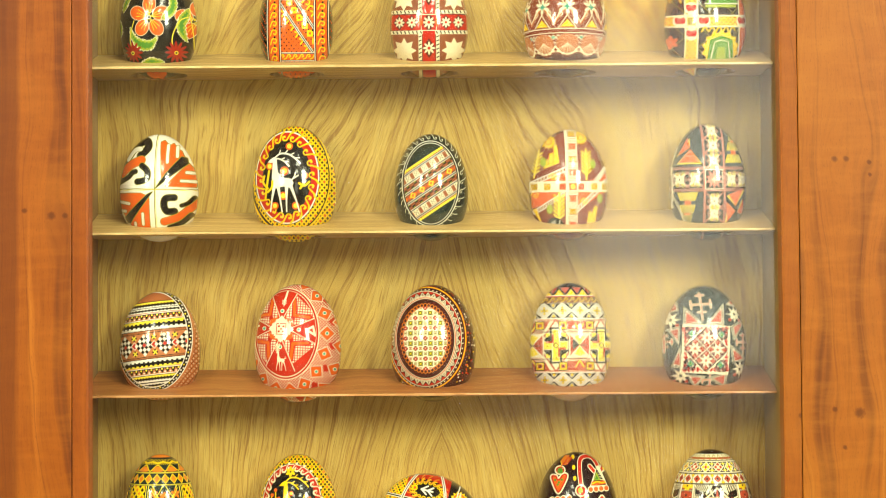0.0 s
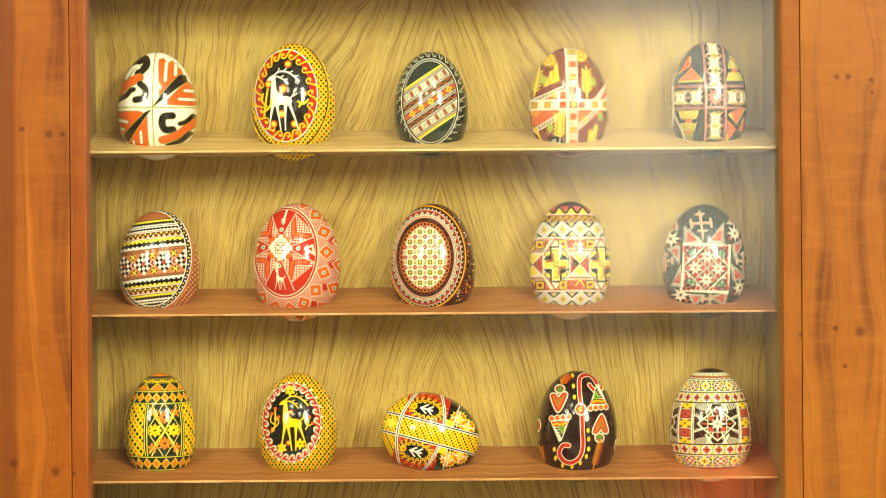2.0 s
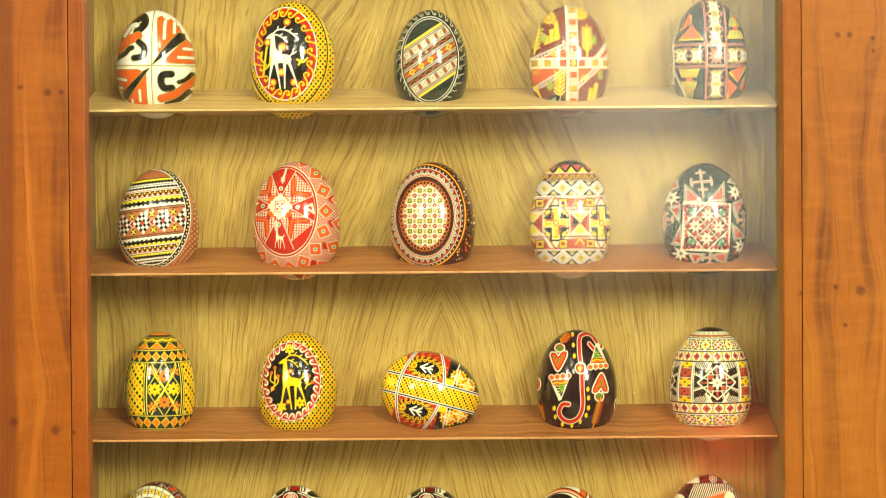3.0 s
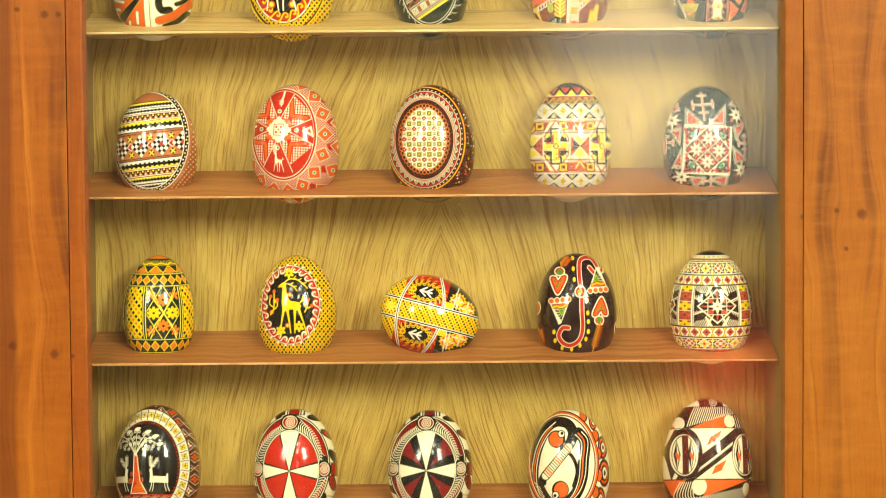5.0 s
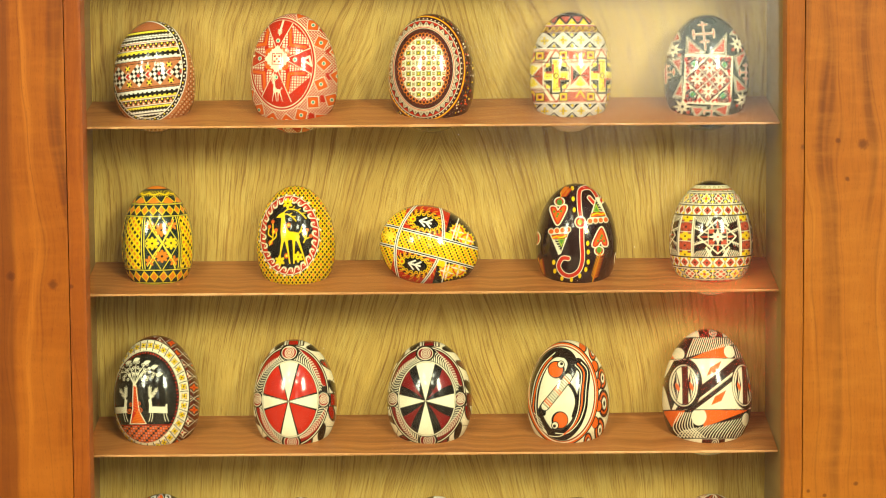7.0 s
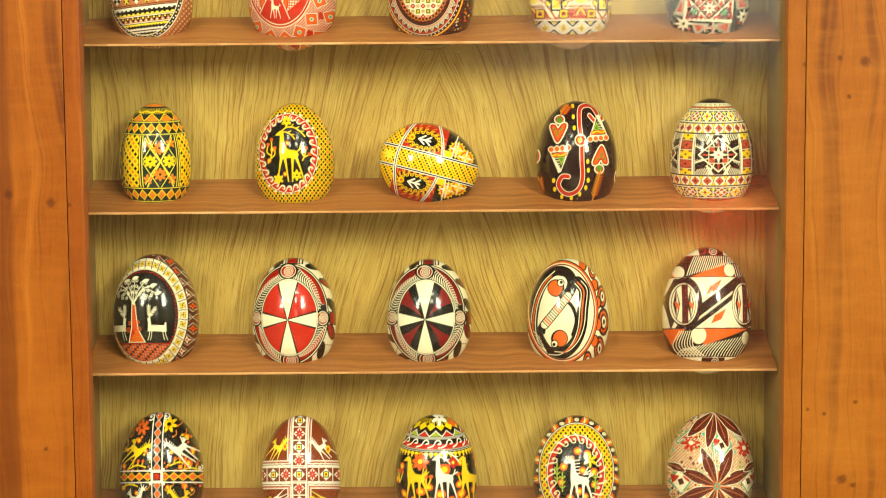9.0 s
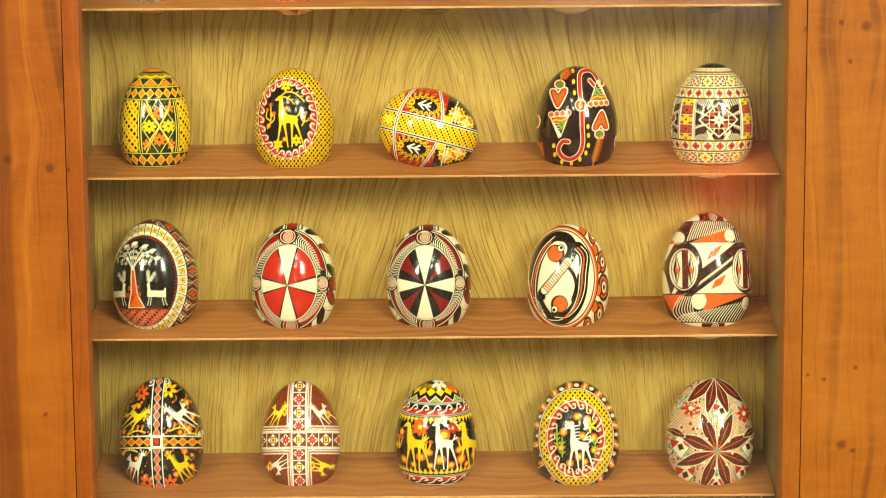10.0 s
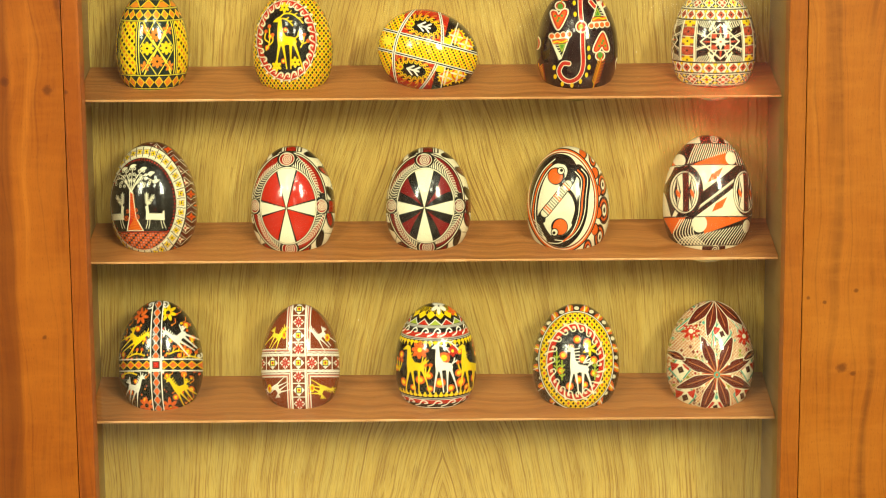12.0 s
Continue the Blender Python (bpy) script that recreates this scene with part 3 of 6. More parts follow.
PLACES = {
    1: [(-0.1671, 0.0229, 1.7196, 1.6605), (-0.0857, 0.0221, 1.7183, 1.6602), (-0.0070, 0.0232, 1.7184, 1.6598), (0.0734, 0.0250, 1.7171, 1.6596), (0.1562, 0.0242, 1.7179, 1.6592)],
    2: [(-0.1670, 0.0232, 1.6196, 1.5637), (-0.0870, 0.0249, 1.6240, 1.5634), (-0.0064, 0.0219, 1.6187, 1.5630), (0.0745, 0.0234, 1.6208, 1.5628), (0.1565, 0.0227, 1.6235, 1.5629)],
    3: [(-0.1665, 0.0239, 1.5269, 1.4700), (-0.0856, 0.0257, 1.5306, 1.4693), (-0.0060, 0.0252, 1.5297, 1.4693), (0.0747, 0.0239, 1.5304, 1.4690), (0.1533, 0.0247, 1.5281, 1.4688)],
    4: [(-0.1665, 0.0211, 1.4314, 1.3750), (-0.0858, 0.0232, 1.4308, 1.3742), (-0.0088, 0.0240, 1.4203, 1.3733), (0.0778, 0.0236, 1.4309, 1.3734), (0.1564, 0.0245, 1.4320, 1.3731)],
    5: [(-0.1686, 0.0254, 1.3435, 1.2825), (-0.0876, 0.0247, 1.3406, 1.2811), (-0.0086, 0.0250, 1.3393, 1.2815), (0.0729, 0.0242, 1.3390, 1.2802), (0.1542, 0.0262, 1.3450, 1.2793)],
    6: [(-0.1674, 0.0250, 1.2494, 1.1874), (-0.0850, 0.0234, 1.2467, 1.1868), (-0.0051, 0.0242, 1.2468, 1.1869), (0.0778, 0.0257, 1.2455, 1.1866), (0.1571, 0.0260, 1.2469, 1.1860)],
}

# ---- the shelves ----
SHELF_Z = (1.6556, 1.5597, 1.46575, 1.3704, 1.2775, 1.1836)
for i, z in enumerate(SHELF_Z):
    pale = i < 2
    front = 0.0 if pale else 0.0015
    shelf = tagged(part("shelf", shelf_bm(z + 0.0004, [(p[0], 0.735 * p[1]) for p in PLACES[i + 1]], front), M_PINE if pale else M_RED_BOARD),
                   "pale pine shelf board with round egg seats" if pale else "reddish cherry shelf board with round egg seats", "shelf", "egg shelves")
    edge = z + SLOPE * front
    # added strip carries the wear and the painted bright line of the edge
    lip = box_bm(-0.2065, 0.1913, front - 0.0008, front - 0.00005, edge - 0.0009, edge + 0.0005, 0.0003)
    part("lipping", lip, M_PALE_LIP if pale else M_LIP, shelf, "thin worn front edge, paler with its glint in the colour")

# ---- the designs, shelf by shelf ----


def edged(e, c, w, *pts, rim="ol", by=2.2):
    e.curve(rim, w + by, *pts)
    return e.curve(c, w, *pts)


def edged_poly(e, c, *pts, rim="ol", by=1.2):
    d = e.d_poly(list(pts))
    e.ink(rim, d - by)
    return e.ink(c, d)


def dot(e, c, x, y, r, inner=None, rim=None):
    if rim:
        e.ell(rim, x, y, r * 1.5)
    e.ell(c, x, y, r)
    if inner:
        e.ell(inner, x, y, r * 0.45)


def flower_field(e, spots, outer="o", inner="y"):
    for x, y, r in spots:
        dot(e, outer, x, y, r)
        dot(e, inner, x, y, r * 0.55)


# ---- first shelf ----
def floral_black(e):
    e.flat()
    for x, y in ((-8, 76), (72, 70)):
        for a in range(5):
            b = math.radians(a * 72)
            px, py = x + 22 * math.sin(b), y + 22 * math.cos(b)
            e.ell("cr", px, py, 12.2, 15, -math.degrees(b)).ell("o", px, py, 11.4, 14.2, -math.degrees(b))
            for k in (-0.25, 0, 0.25):
                e.line("ly", 0.8, (x, y), (x + 24 * math.sin(b + k), y + 24 * math.cos(b + k)))
        e.ell("w", x, y, 3).ell("k", x, y, 2)
    for pts in (((-43, 58), (-42, 40), (-26, 22), (-4, 22), (6, 42), (-8, 36), (-28, 40), (-38, 50)), ((14, 74), (30, 76), (40, 94), (34, 116), (22, 118), (28, 98)), ((58, 90), (44, 76), (42, 52), (56, 34), (54, 60), (60, 76)), ((-58, 84), (-58, 102), (-42, 118), (-46, 102)), ((-70, 40), (-66, 70), (-60, 52)), ((-24, -2), (-6, 7), (16, 0), (-4, -4))):
        d = e.d_poly(bend(pts, True)) + 1.3 * np.sin(e.x * 0.9) * np.sin(e.y * 0.9)
        e.ink("cr", d - 1.2).ink("lg", d).ink("g", d + 3.4)
    e.curve("ly", 1.6, (36, 12), (32, 40), (44, 68), (58, 76)).curve("ly", 1.4, (-38, 14), (-44, 40), (-36, 70)).curve("ly", 1.4, (62, 0), (66, 40), (60, 90))
    for x in (38, -40):
        e.petals("r2", x, 16, 19, 12, 2.4).ell("ly", x, 15, 3.2).ell("k", x, 15, 1.8)
    e.flat().petals("o", 0, -30, 22, 7, 5)


def meander_yellow(e):
    e.flat()
    e.checks("k", 5, 7, fill=0.5, turn=0).checks("o", 5, 7, fill=0.5, turn=1)
    e.clip(np.abs(e.x - 8) - 39)
    e.ink("o", e.x * 0 - 5).checks("k", 9, 11, fill=0.34)
    for j in range(-5, 14):
        for o, c in ((-34, "o"), (-20, "y"), (22, "o"), (34, "y")):
            x, y = o + j * 8.4 - 10, 100 - j * 12
            e.curve(c, 2.6, (x - 8, y + 2), (x - 2, y + 8), (x + 5, y + 4), (x + 3, y - 2), (x - 1, y - 1))
        x, y = -8 + j * 9.4, 102 - j * 13.4
        e.box("y", x, y, 11, 11).box("o", x, y, 4, 4).box("k", x + 5.5, y + 5.5, 4, 4).box("o", x - 7, y - 5, 4, 4)
    for o in (-15, 17):
        e.line("k", 6, (-24 + o, 120), (56 + o, 6)).line("w", 4, (-24 + o, 120), (56 + o, 6)).line("k", 1.8, (-24 + o, 120), (56 + o, 6))
    for y in (8, 114):
        e.box("k", 8, y, 90, 16).box("o", 8, y, 90, 10).box("w", 8, y + 7, 90, 1.3).box("w", 8, y - 7, 90, 1.3).curls("y", y, 8, 12, 2)
    e.flat()
    for x in (-38, 50):
        e.upright("k", x - 14, x + 14).upright("w", x - 13, x - 11.6).upright("w", x + 11.6, x + 13).upright("o", x - 9.6, x + 9.6)
        for j in range(11):
            e.curve("y", 2.2, (x - 6, j * 15), (x - 2, j * 15 + 9), (x + 5, j * 15 + 8), (x + 4, j * 15 + 2), (x, j * 15 + 3)).ell("k", x + 2, j * 15 - 3, 2)


def star_bands_red(e):
    e.flat()
    e.lattice("tan", 4, 4, 0.7)
    for x, y in ((-44, 108), (44, 108), (-44, 18), (44, 18)):
        e.star("cr", x, y, 22, 8, 0.62).ell("cr", x, y, 13)
    e.upright("br", -19, 19).box("br", 0, 66, 150, 38)
    for x in (-15.5, 15.5):
        e.upright("cr", x - 3, x + 3)
        for j in range(24):
            e.box("k", x, j * 7, 5, 2.2, 30)
    for y in (49, 84):
        e.box("cr", 0, y, 150, 6)
        for j in range(-10, 11):
            e.box("k", j * 7, y, 2.2, 5, 30)
    e.upright("r", -11, 11).box("r", 0, 66, 150, 26)
    for y in (112, 66, 22):
        e.dia("br", 0, y, 24, 34).petals("cr", 0, y, 11, 8, 1.8, heart="r")
    for x in (-52, -30, 30, 52):
        e.dia("br", x, 66, 22, 26).petals("cr", x, 66, 9, 8, 1.6, heart="r")
    e.hoop("cr", 0, 66, 27, 27, 1.2)
    for x in (-14, 14):
        e.dia("o", x, 66, 9, 16)


def brown_zigzag(e):
    e.belt()
    e.band("bn", 118, 170).band("bn", 30, 118)
    for j in range(-4, 5):
        x = j * 36
        e.line("cr", 1.6, (x - 18, 62), (x, 96), (x + 18, 62)).line("cr", 1.6, (x - 18, 120), (x, 86), (x + 18, 120))
        e.line("tan", 2.4, (x - 18, 58), (x, 90), (x + 18, 58))
        e.poly("y", (x - 9, 54), (x, 66), (x + 9, 54)).line("cr", 1.2, (x - 12, 52), (x, 74), (x + 12, 52))
        e.petals("cr", x, 88, 13, 6, 2.2, heart="te").petals("te", x, 88, 6, 4, 1.4)
        e.poly("y", (x + 9, 126), (x + 18, 110), (x + 27, 126))
        e.spiral("cr", x + 10, 76, 5, 1.4, 1).spiral("cr", x - 10, 76, 5, 1.4, 1, hand=-1)
    e.band("bn", 44, 50).band("cr", 50, 51.5).band("bn", 24, 44).band("cr", 43, 44.4)
    for j in range(-9, 10):
        e.line("cr", 1.4, (j * 13, 33), (j * 13 + 6.5, 40), (j * 13 + 13, 33)).line("cr", 1.4, (j * 13, 40), (j * 13 + 6.5, 33), (j * 13 + 13, 40)).ell("te", j * 13 + 6.5, 36.5, 3, 2)
    e.band("cr", 27, 28.6)
    for j in range(-4, 5):
        x = j * 36
        e.ell("tan", x, 27, 16, 15)
        for k in range(-3, 4):
            e.line("cr", 0.9, (x, 27), (x + k * 6, 13))
        e.curve("cr", 2.4, (x - 18, 22), (x - 9, 12), (x, 10), (x + 9, 12), (x + 18, 22))
        for k in range(-2, 3):
            e.ell("cr", x + k * 7, 9.5 + k * k * 1.2, 2.6, 2)
    e.ink("mr", e.y - 8 + 3 * np.cos(np.radians(e.x * 10)))


def house_cross(e):
    e.flat()
    e.lattice("ol", 40, 40, 1.2)
    for x in (-30, 62):
        e.upright("cr", x - 11, x + 11).upright("o", x - 8.5, x + 8.5)
    for yy in (66,):
        e.box("cr", 0, yy, 150, 21).box("o", 0, yy, 150, 15)
    e.m = e.m * np.clip(1.0 - np.minimum(np.maximum(np.abs(e.x + 30) - 8.5, -20), np.maximum(np.abs(e.y - 66) - 7.5, -20)), 0, 1)
    e.lattice("ly", 8, 8, 2.2)
    e.flat()
    e.box("cr", -30, 66, 24, 24).box("ly", -30, 66, 14, 14)
    for k in (-4, 0, 4):
        e.box("k", -30 + k, 66, 1.4, 14).box("k", -30, 66 + k, 14, 1.4)
    for x, y, a in ((-30, 88, 0), (-30, 44, 180), (-10, 66, 90), (-48, 66, 270), (58, 66, 0)):
        e.ell("cr", x, y, 11, 11).ell("r", x - 4, y + 1, 4.5, 6, 20).ell("r", x + 4, y + 1, 4.5, 6, -20)
    # cottage above, wreath below
    e.box("w", 20, 112, 36, 26).box("r", 13, 116, 9, 12).box("r", 28, 116, 9, 12).box("cr", 13, 116, 5, 8).box("cr", 28, 116, 5, 8)
    e.poly("g", (-8, 96), (0, 106), (44, 106), (52, 96)).box("lg", 20, 92, 54, 5).line("w", 1.6, (-8, 96), (52, 96))
    e.poly("ly", (-6, 124), (20, 150), (46, 124))
    e.star("y", 20, 18, 34, 14, 0.82).poly("g", (-4, -6), (0, 34), (20, 42), (40, 34), (44, -6))
    e.line("cr", 1.6, (2, -4), (8, 30), (20, 34), (32, 30), (38, -4)).poly("lg", (10, -4), (14, 22), (26, 22), (30, -4))
    for j in range(5):
        e.curve("y", 2.2, (-14 + j * 12, 48), (-8 + j * 12, 56), (-4 + j * 12, 50))
    e.line("y", 2.2, (-62, 102), (-52, 116), (-46, 98)).line("y", 2.2, (-60, 120), (-50, 104)).petals("o", -62, 30, 12, 6, 3)


# ---- second shelf ----
def hooks_white(e):
    e.flat()
    e.line("ol", 1.6, (1, -5), (1, 170)).line("ol", 1.6, (-75, 68), (75, 66)).line("ly", 0.8, (3, -5), (3, 170)).line("ly", 0.8, (-75, 66), (75, 64))
    edged_poly(e, "o", (13, 86), (11, 120), (9, 150), (15, 153), (24, 143), (30, 148), (38, 138), (44, 134), (50, 122), (30, 100))
    edged_poly(e, "o", (20, 72), (68, 70), (71, 84), (67, 100), (57, 112), (40, 94))
    for a, b in (((22, 144), (22, 114)), ((37, 142), (38, 124)), ((72, 80), (46, 81)), ((70, 95), (54, 96))):
        edged(e, "w", 4.6, a, b)
    edged_poly(e, "k", (3, 69), (12, 76), (56, 112), (53, 122), (45, 124), (20, 94))
    edged_poly(e, "o", (-70, 60), (-24, 60), (-14, 56), (-52, 16), (-64, 34))
    edged_poly(e, "o", (-9, 52), (-9, -2), (-44, -2), (-46, 14))
    for a, b in (((-68, 46), (-46, 42)), ((-64, 30), (-54, 29)), ((-21, 6), (-21, 24)), ((-36, -2), (-36, 8))):
        edged(e, "w", 4.6, a, b)
    edged_poly(e, "k", (-3, 62), (-12, 58), (-56, 18), (-53, 10), (-46, 8), (-20, 40))
    edged(e, "k", 13, (-66, 92), (-52, 118), (-36, 142), (-18, 152), (-13, 140), (-26, 126))
    edged(e, "w", 8, (-50, 120), (-38, 136), (-27, 138))
    edged(e, "o", 15, (-72, 84), (-46, 108), (-24, 118))
    edged(e, "k", 8, (-66, 80), (-48, 88), (-40, 96), (-34, 98))
    edged(e, "k", 10, (-22, 108), (-12, 98), (-14, 84), (-30, 80))
    edged(e, "k", 11, (34, 52), (20, 50), (17, 38), (22, 28), (34, 28))
    edged(e, "o", 12, (16, 10), (40, 18), (58, 32), (68, 44))
    edged(e, "k", 7, (24, 0), (44, 8), (60, 22))
    edged(e, "k", 6, (46, 38), (56, 42), (66, 52))


def stag_oval(e, stag="w", cx=-9, cy=80, rx=51, ry=73, rim="r", wave="y", ground2="o", s=1.55, face=1, stars=False):
    e.flat()
    e.ink("y", e.x * 0 - 5).checks("k", 7.4, 9, fill=0.56).checks(ground2, 14.8, 18, x=7.4, fill=0.3)
    e.ring("k", cx + 4, cy, rx + 14, ry + 16, 3.4)
    e.ring("y", cx + 3, cy, rx + 16, ry + 18, 2.2)
    e.ell("k", cx, cy, rx + 3, ry + 3.5).ell("w", cx, cy, rx + 2, ry + 2.4).ell(rim, cx, cy, rx, ry)
    e.waves(wave, cx, cy, rx - 1, ry - 1, 20, 12, 1.9)
    e.ell("k", cx, cy, rx - 11, ry - 12)
    e.waves(wave, cx, cy, rx - 3, ry - 3, 20, 11, 1.8)
    return e


def white_stag(e):
    stag_oval(e)
    for x, y, r in ((-12, 90, 7), (-14, 50, 6.5), (6, 34, 6), (-28, 34, 6), (-37, 98, 6), (22, 82, 5), (-5, 130, 6)):
        dot(e, "o", x, y, r)
        dot(e, "ly", x, y, r * 0.6)
    e.deer("w", -18, 48, 1.5)
    for pts in (((-44, 46), (-42, 62), (-38, 90)), ((-40, 62), (-48, 72), (-46, 82)), ((-40, 56), (-33, 64), (-32, 74)), ((14, 62), (20, 72), (18, 84)), ((12, 70), (20, 66), (28, 72))):
        e.curve("y", 3.4, *pts)


def lattice_oval(e):
    e.flat()
    e.waves("cr", 0, 80, 62, 82, 30, 7, 1.0, -1)
    e.clip(e.d_ell(-1, 76, 54, 76))
    e.ell("w", -1, 76, 54, 76).ell("dg", -1, 76, 52.6, 74.6)
    e.clip(e.d_ell(-1, 76, 50, 72))
    e.ring("w", -1, 76, 49.5, 71.5, 1)
    base = e.m.copy()
    e.flat(0, 76, 32)
    e.m = base
    e.band("br", -42, 42)
    e.m = base * np.clip(43 - np.abs(e.y), 0, 1)
    e.grid("tan", 2.8, 2.8, 0.7)
    for y in (-29, 29):
        for j in range(-5, 6):
            e.box("cr", j * 18 + 4, y, 11, 10)
            for u, v in ((-2.6, -2.4), (2.6, -2.4), (-2.6, 2.4), (2.6, 2.4), (0, 0)):
                e.box("k", j * 18 + 4 + u, y + v, 2.2, 2.2)
    for y in (-14.5, 14.5):
        for j in range(-9, 10):
            e.box("k", j * 8, y + (2.5 if j % 2 else -2.5), 6.4, 4.6).box("lg", j * 8, y + (4 if j % 2 else -4), 3, 1.6)
    for j in range(-3, 4):
        x = j * 20
        e.dia("o", x, 0, 20, 19).dia("ly", x, 0, 12, 11).dia("o", x, 0, 7, 6)
        for u, v in ((-5, 5), (5, 5), (-5, -5), (5, -5)):
            e.box("dg", x + u, v, 3.4, 3.4).box("lg", x + u * 1.3, v * 1.3, 2, 2)
    for y in (-22, -8, 8, 22, -37, 37):
        e.band("k", y - 1.8, y + 1.8).band("w", y - 1.9, y - 1).band("w", y + 1, y + 1.9)
    e.m = base
    for j in range(-12, 13):
        e.ell("ly", j * 5, 43, 2.4).ell("ly", j * 5, -43, 2.4)


def field_cross(e):
    e.flat()
    e.poly("o", (-66, 72), (0, 100), (0, 50), (-66, 30)).poly("o", (66, 90), (0, 60), (0, 20), (70, 62))
    for p, q in (((-66, 72), (8, 102)), ((-60, 24), (2, 62)), ((10, 26), (70, 80)), ((44, 74), (66, 100))):
        e.line("w", 8, p, q).line("bn", 5, p, q)
        for j in range(15):
            t = j / 14
            e.ell("cr", p[0] + t * (q[0] - p[0]), p[1] + t * (q[1] - p[1]), 1.2, 2.6)
    for x, y in ((-36, 143), (20, 150)):
        e.star("y", x, y, 14, 14, 0.66).ell("o", x, y, 6).ell("y", x, y, 4.4)
    e.poly("y", (-46, 96), (-42, 112), (-36, 112), (-36, 122), (-28, 124), (-28, 134), (-22, 138), (-19, 106))
    e.line("o", 1.4, (-38, 102), (-36, 118)).line("o", 1.4, (-30, 104), (-28, 126))
    e.poly("y", (-52, 8), (-64, 28), (-58, 30), (-46, 0)).poly("y", (28, 0), (32, 26), (38, 22), (42, 34), (48, 32), (44, 4))
    e.fir("ly", -62, 82, 50, 6, 2.6, rot=-12).fir("ly", 28, 78, 52, 8, 2.8).fir("ly", -20, 4, 52, 8.5, 2.8)
    for x, y in ((-46, 108), (40, 104), (-36, 28), (52, 46)):
        e.ell("lg", x, y, 5, 8)
    for x, y in ((-30, 82), (24, 40), (-60, 52), (60, 60)):
        e.spiral("y", x, y, 7, 1.5, 1.8)
    e.box("cr", 2, 80, 21, 180).box("cr", 0, 66, 160, 18)
    for y in range(2, 165, 22):
        e.hoop("bn", 4, y, 14, 10, 1).box("y" if (y // 22) % 2 else "o", 4, y, 11, 9)
        if (y // 22) % 2:
            for k in (-2.6, 0.6, 3.6):
                e.box("bn", 4 + k, y, 0.8, 9).box("bn", 4, y + k - 1, 11, 0.8)
        for k in (8, 11, 14):
            e.box("pk", 4, y + k, 16, 1.2)
    for x in (-62, -40, -14, 18, 42, 62):
        e.box("y" if abs(x) in (62, 40, 42) else "o", x, 66, 11, 11)
        for k in (-3, 0.5, 4):
            e.box("bn", x + k, 66, 0.9, 11).box("bn", x, 66 + k, 11, 0.9)
    e.box("cr", 4, 66, 18, 17).box("o", 4, 66, 13, 12).ell("ly", 4, 66, 4)
    e.blob("dg", (-38, 0), (-36, 12), (-24, 14), (-14, 8), (-14, 0)).spiral("w", -30, 6, 4, 1.2, 1.2).line("w", 1.2, (-20, 2), (-18, 10))


def flowers_cross(e):
    e.flat()
    for x in (-14, 22):
        e.upright("pk", x - 0.8, x + 0.8).upright("pk", x + 1.8, x + 2.6)
    for y in (55, 90):
        e.box("pk", 0, y, 160, 1.4).box("pk", 0, y + 2.6, 160, 0.9)
    for x, y in ((4, 18), (4, 38), (4, 103), (4, 128), (4, 152), (-30, 73), (-55, 73), (36, 73), (58, 73)):
        e.line("pk", 1.6, (x - 15, y - 13), (x + 15, y + 13)).line("pk", 1.6, (x - 15, y + 13), (x + 15, y - 13)).line("pk", 1, (x - 12, y), (x, y + 12), (x + 12, y), (x, y - 12), (x - 12, y))
        e.star("cr", x, y, 15, 4, 0.32, 0.78).star("cr", x, y, 11, 4, 0.3).ell("k", x, y, 1.4)
        for u in (-1, 1):
            e.spiral("ly", x + u * 4.4, y + 9, 3.6, 1.3, 1.1, hand=u).spiral("ly", x + u * 4.4, y - 9, 3.6, 1.3, 1.1, hand=-u)
    e.box("dg", 4, 73, 32, 32).hoop("cr", 4, 73, 31, 31, 1.2).star("pk", 4, 73, 18, 10, 0.45).star("cr", 4, 73, 5, 10, 0.4)
    for (ax, ay), (bx, by), (cx, cy) in (((-36, 125), (-56, 110), (-38, 140)), ((-36, 122), (-56, 98), (-20, 98)), ((44, 30), (30, 46), (60, 56)), ((44, 22), (28, 2), (26, 34)), ((48, 20), (60, 40), (62, 14))):
        e.poly("ly", (ax, ay), (bx - 3, by), (cx + 3, cy)).poly("o", (ax, ay), (bx, by + 2), (cx, cy + 2)).line("pk", 0.8, (ax, ay), ((bx + cx) / 2, (by + cy) / 2))
    for x, y, s in ((42, 108, 1), (-42, 44, -1)):
        for k, w in ((0, 17), (20, 13), (36, 8)):
            yy = y + s * k
            e.poly("ly", (x - w, yy - s * 8), (x + w, yy - s * 8), (x + w * 0.7, yy + s * 5), (x - w * 0.7, yy + s * 5))
            for j in range(-4, 5):
                e.line("dg", 1.1, (x + j * w / 5, yy - s * 7), (x + j * w / 7, yy + s * 4))
            e.box("o", x, yy + s * 9, 10, 8)
    e.upright("cr", -67, -65.6)
    for x in (-44, -42):
        e.line("cr", 1.0, (x - 24, 96), (x, 160)).line("cr", 1.0, (x - 24, 50), (x + 2, -4))
    for j in range(14):
        e.curve("cr", 1.1, (-70, j * 12), (-64, j * 12 + 6), (-70, j * 12 + 10)).curve("cr", 1.1, (70, j * 12), (64, j * 12 + 6), (70, j * 12 + 10))




# ---- third shelf ----
def steps_row(e, c, y, h, step, x=0.0):
    """A toothed stripe like cross-stitch."""
    u = (e.x - x) / step
    d = np.abs(e.y - y) - h / 2 - np.where(np.abs(u - np.round(u)) < 0.25, h * 0.4, 0)
    return e.ink(c, d)


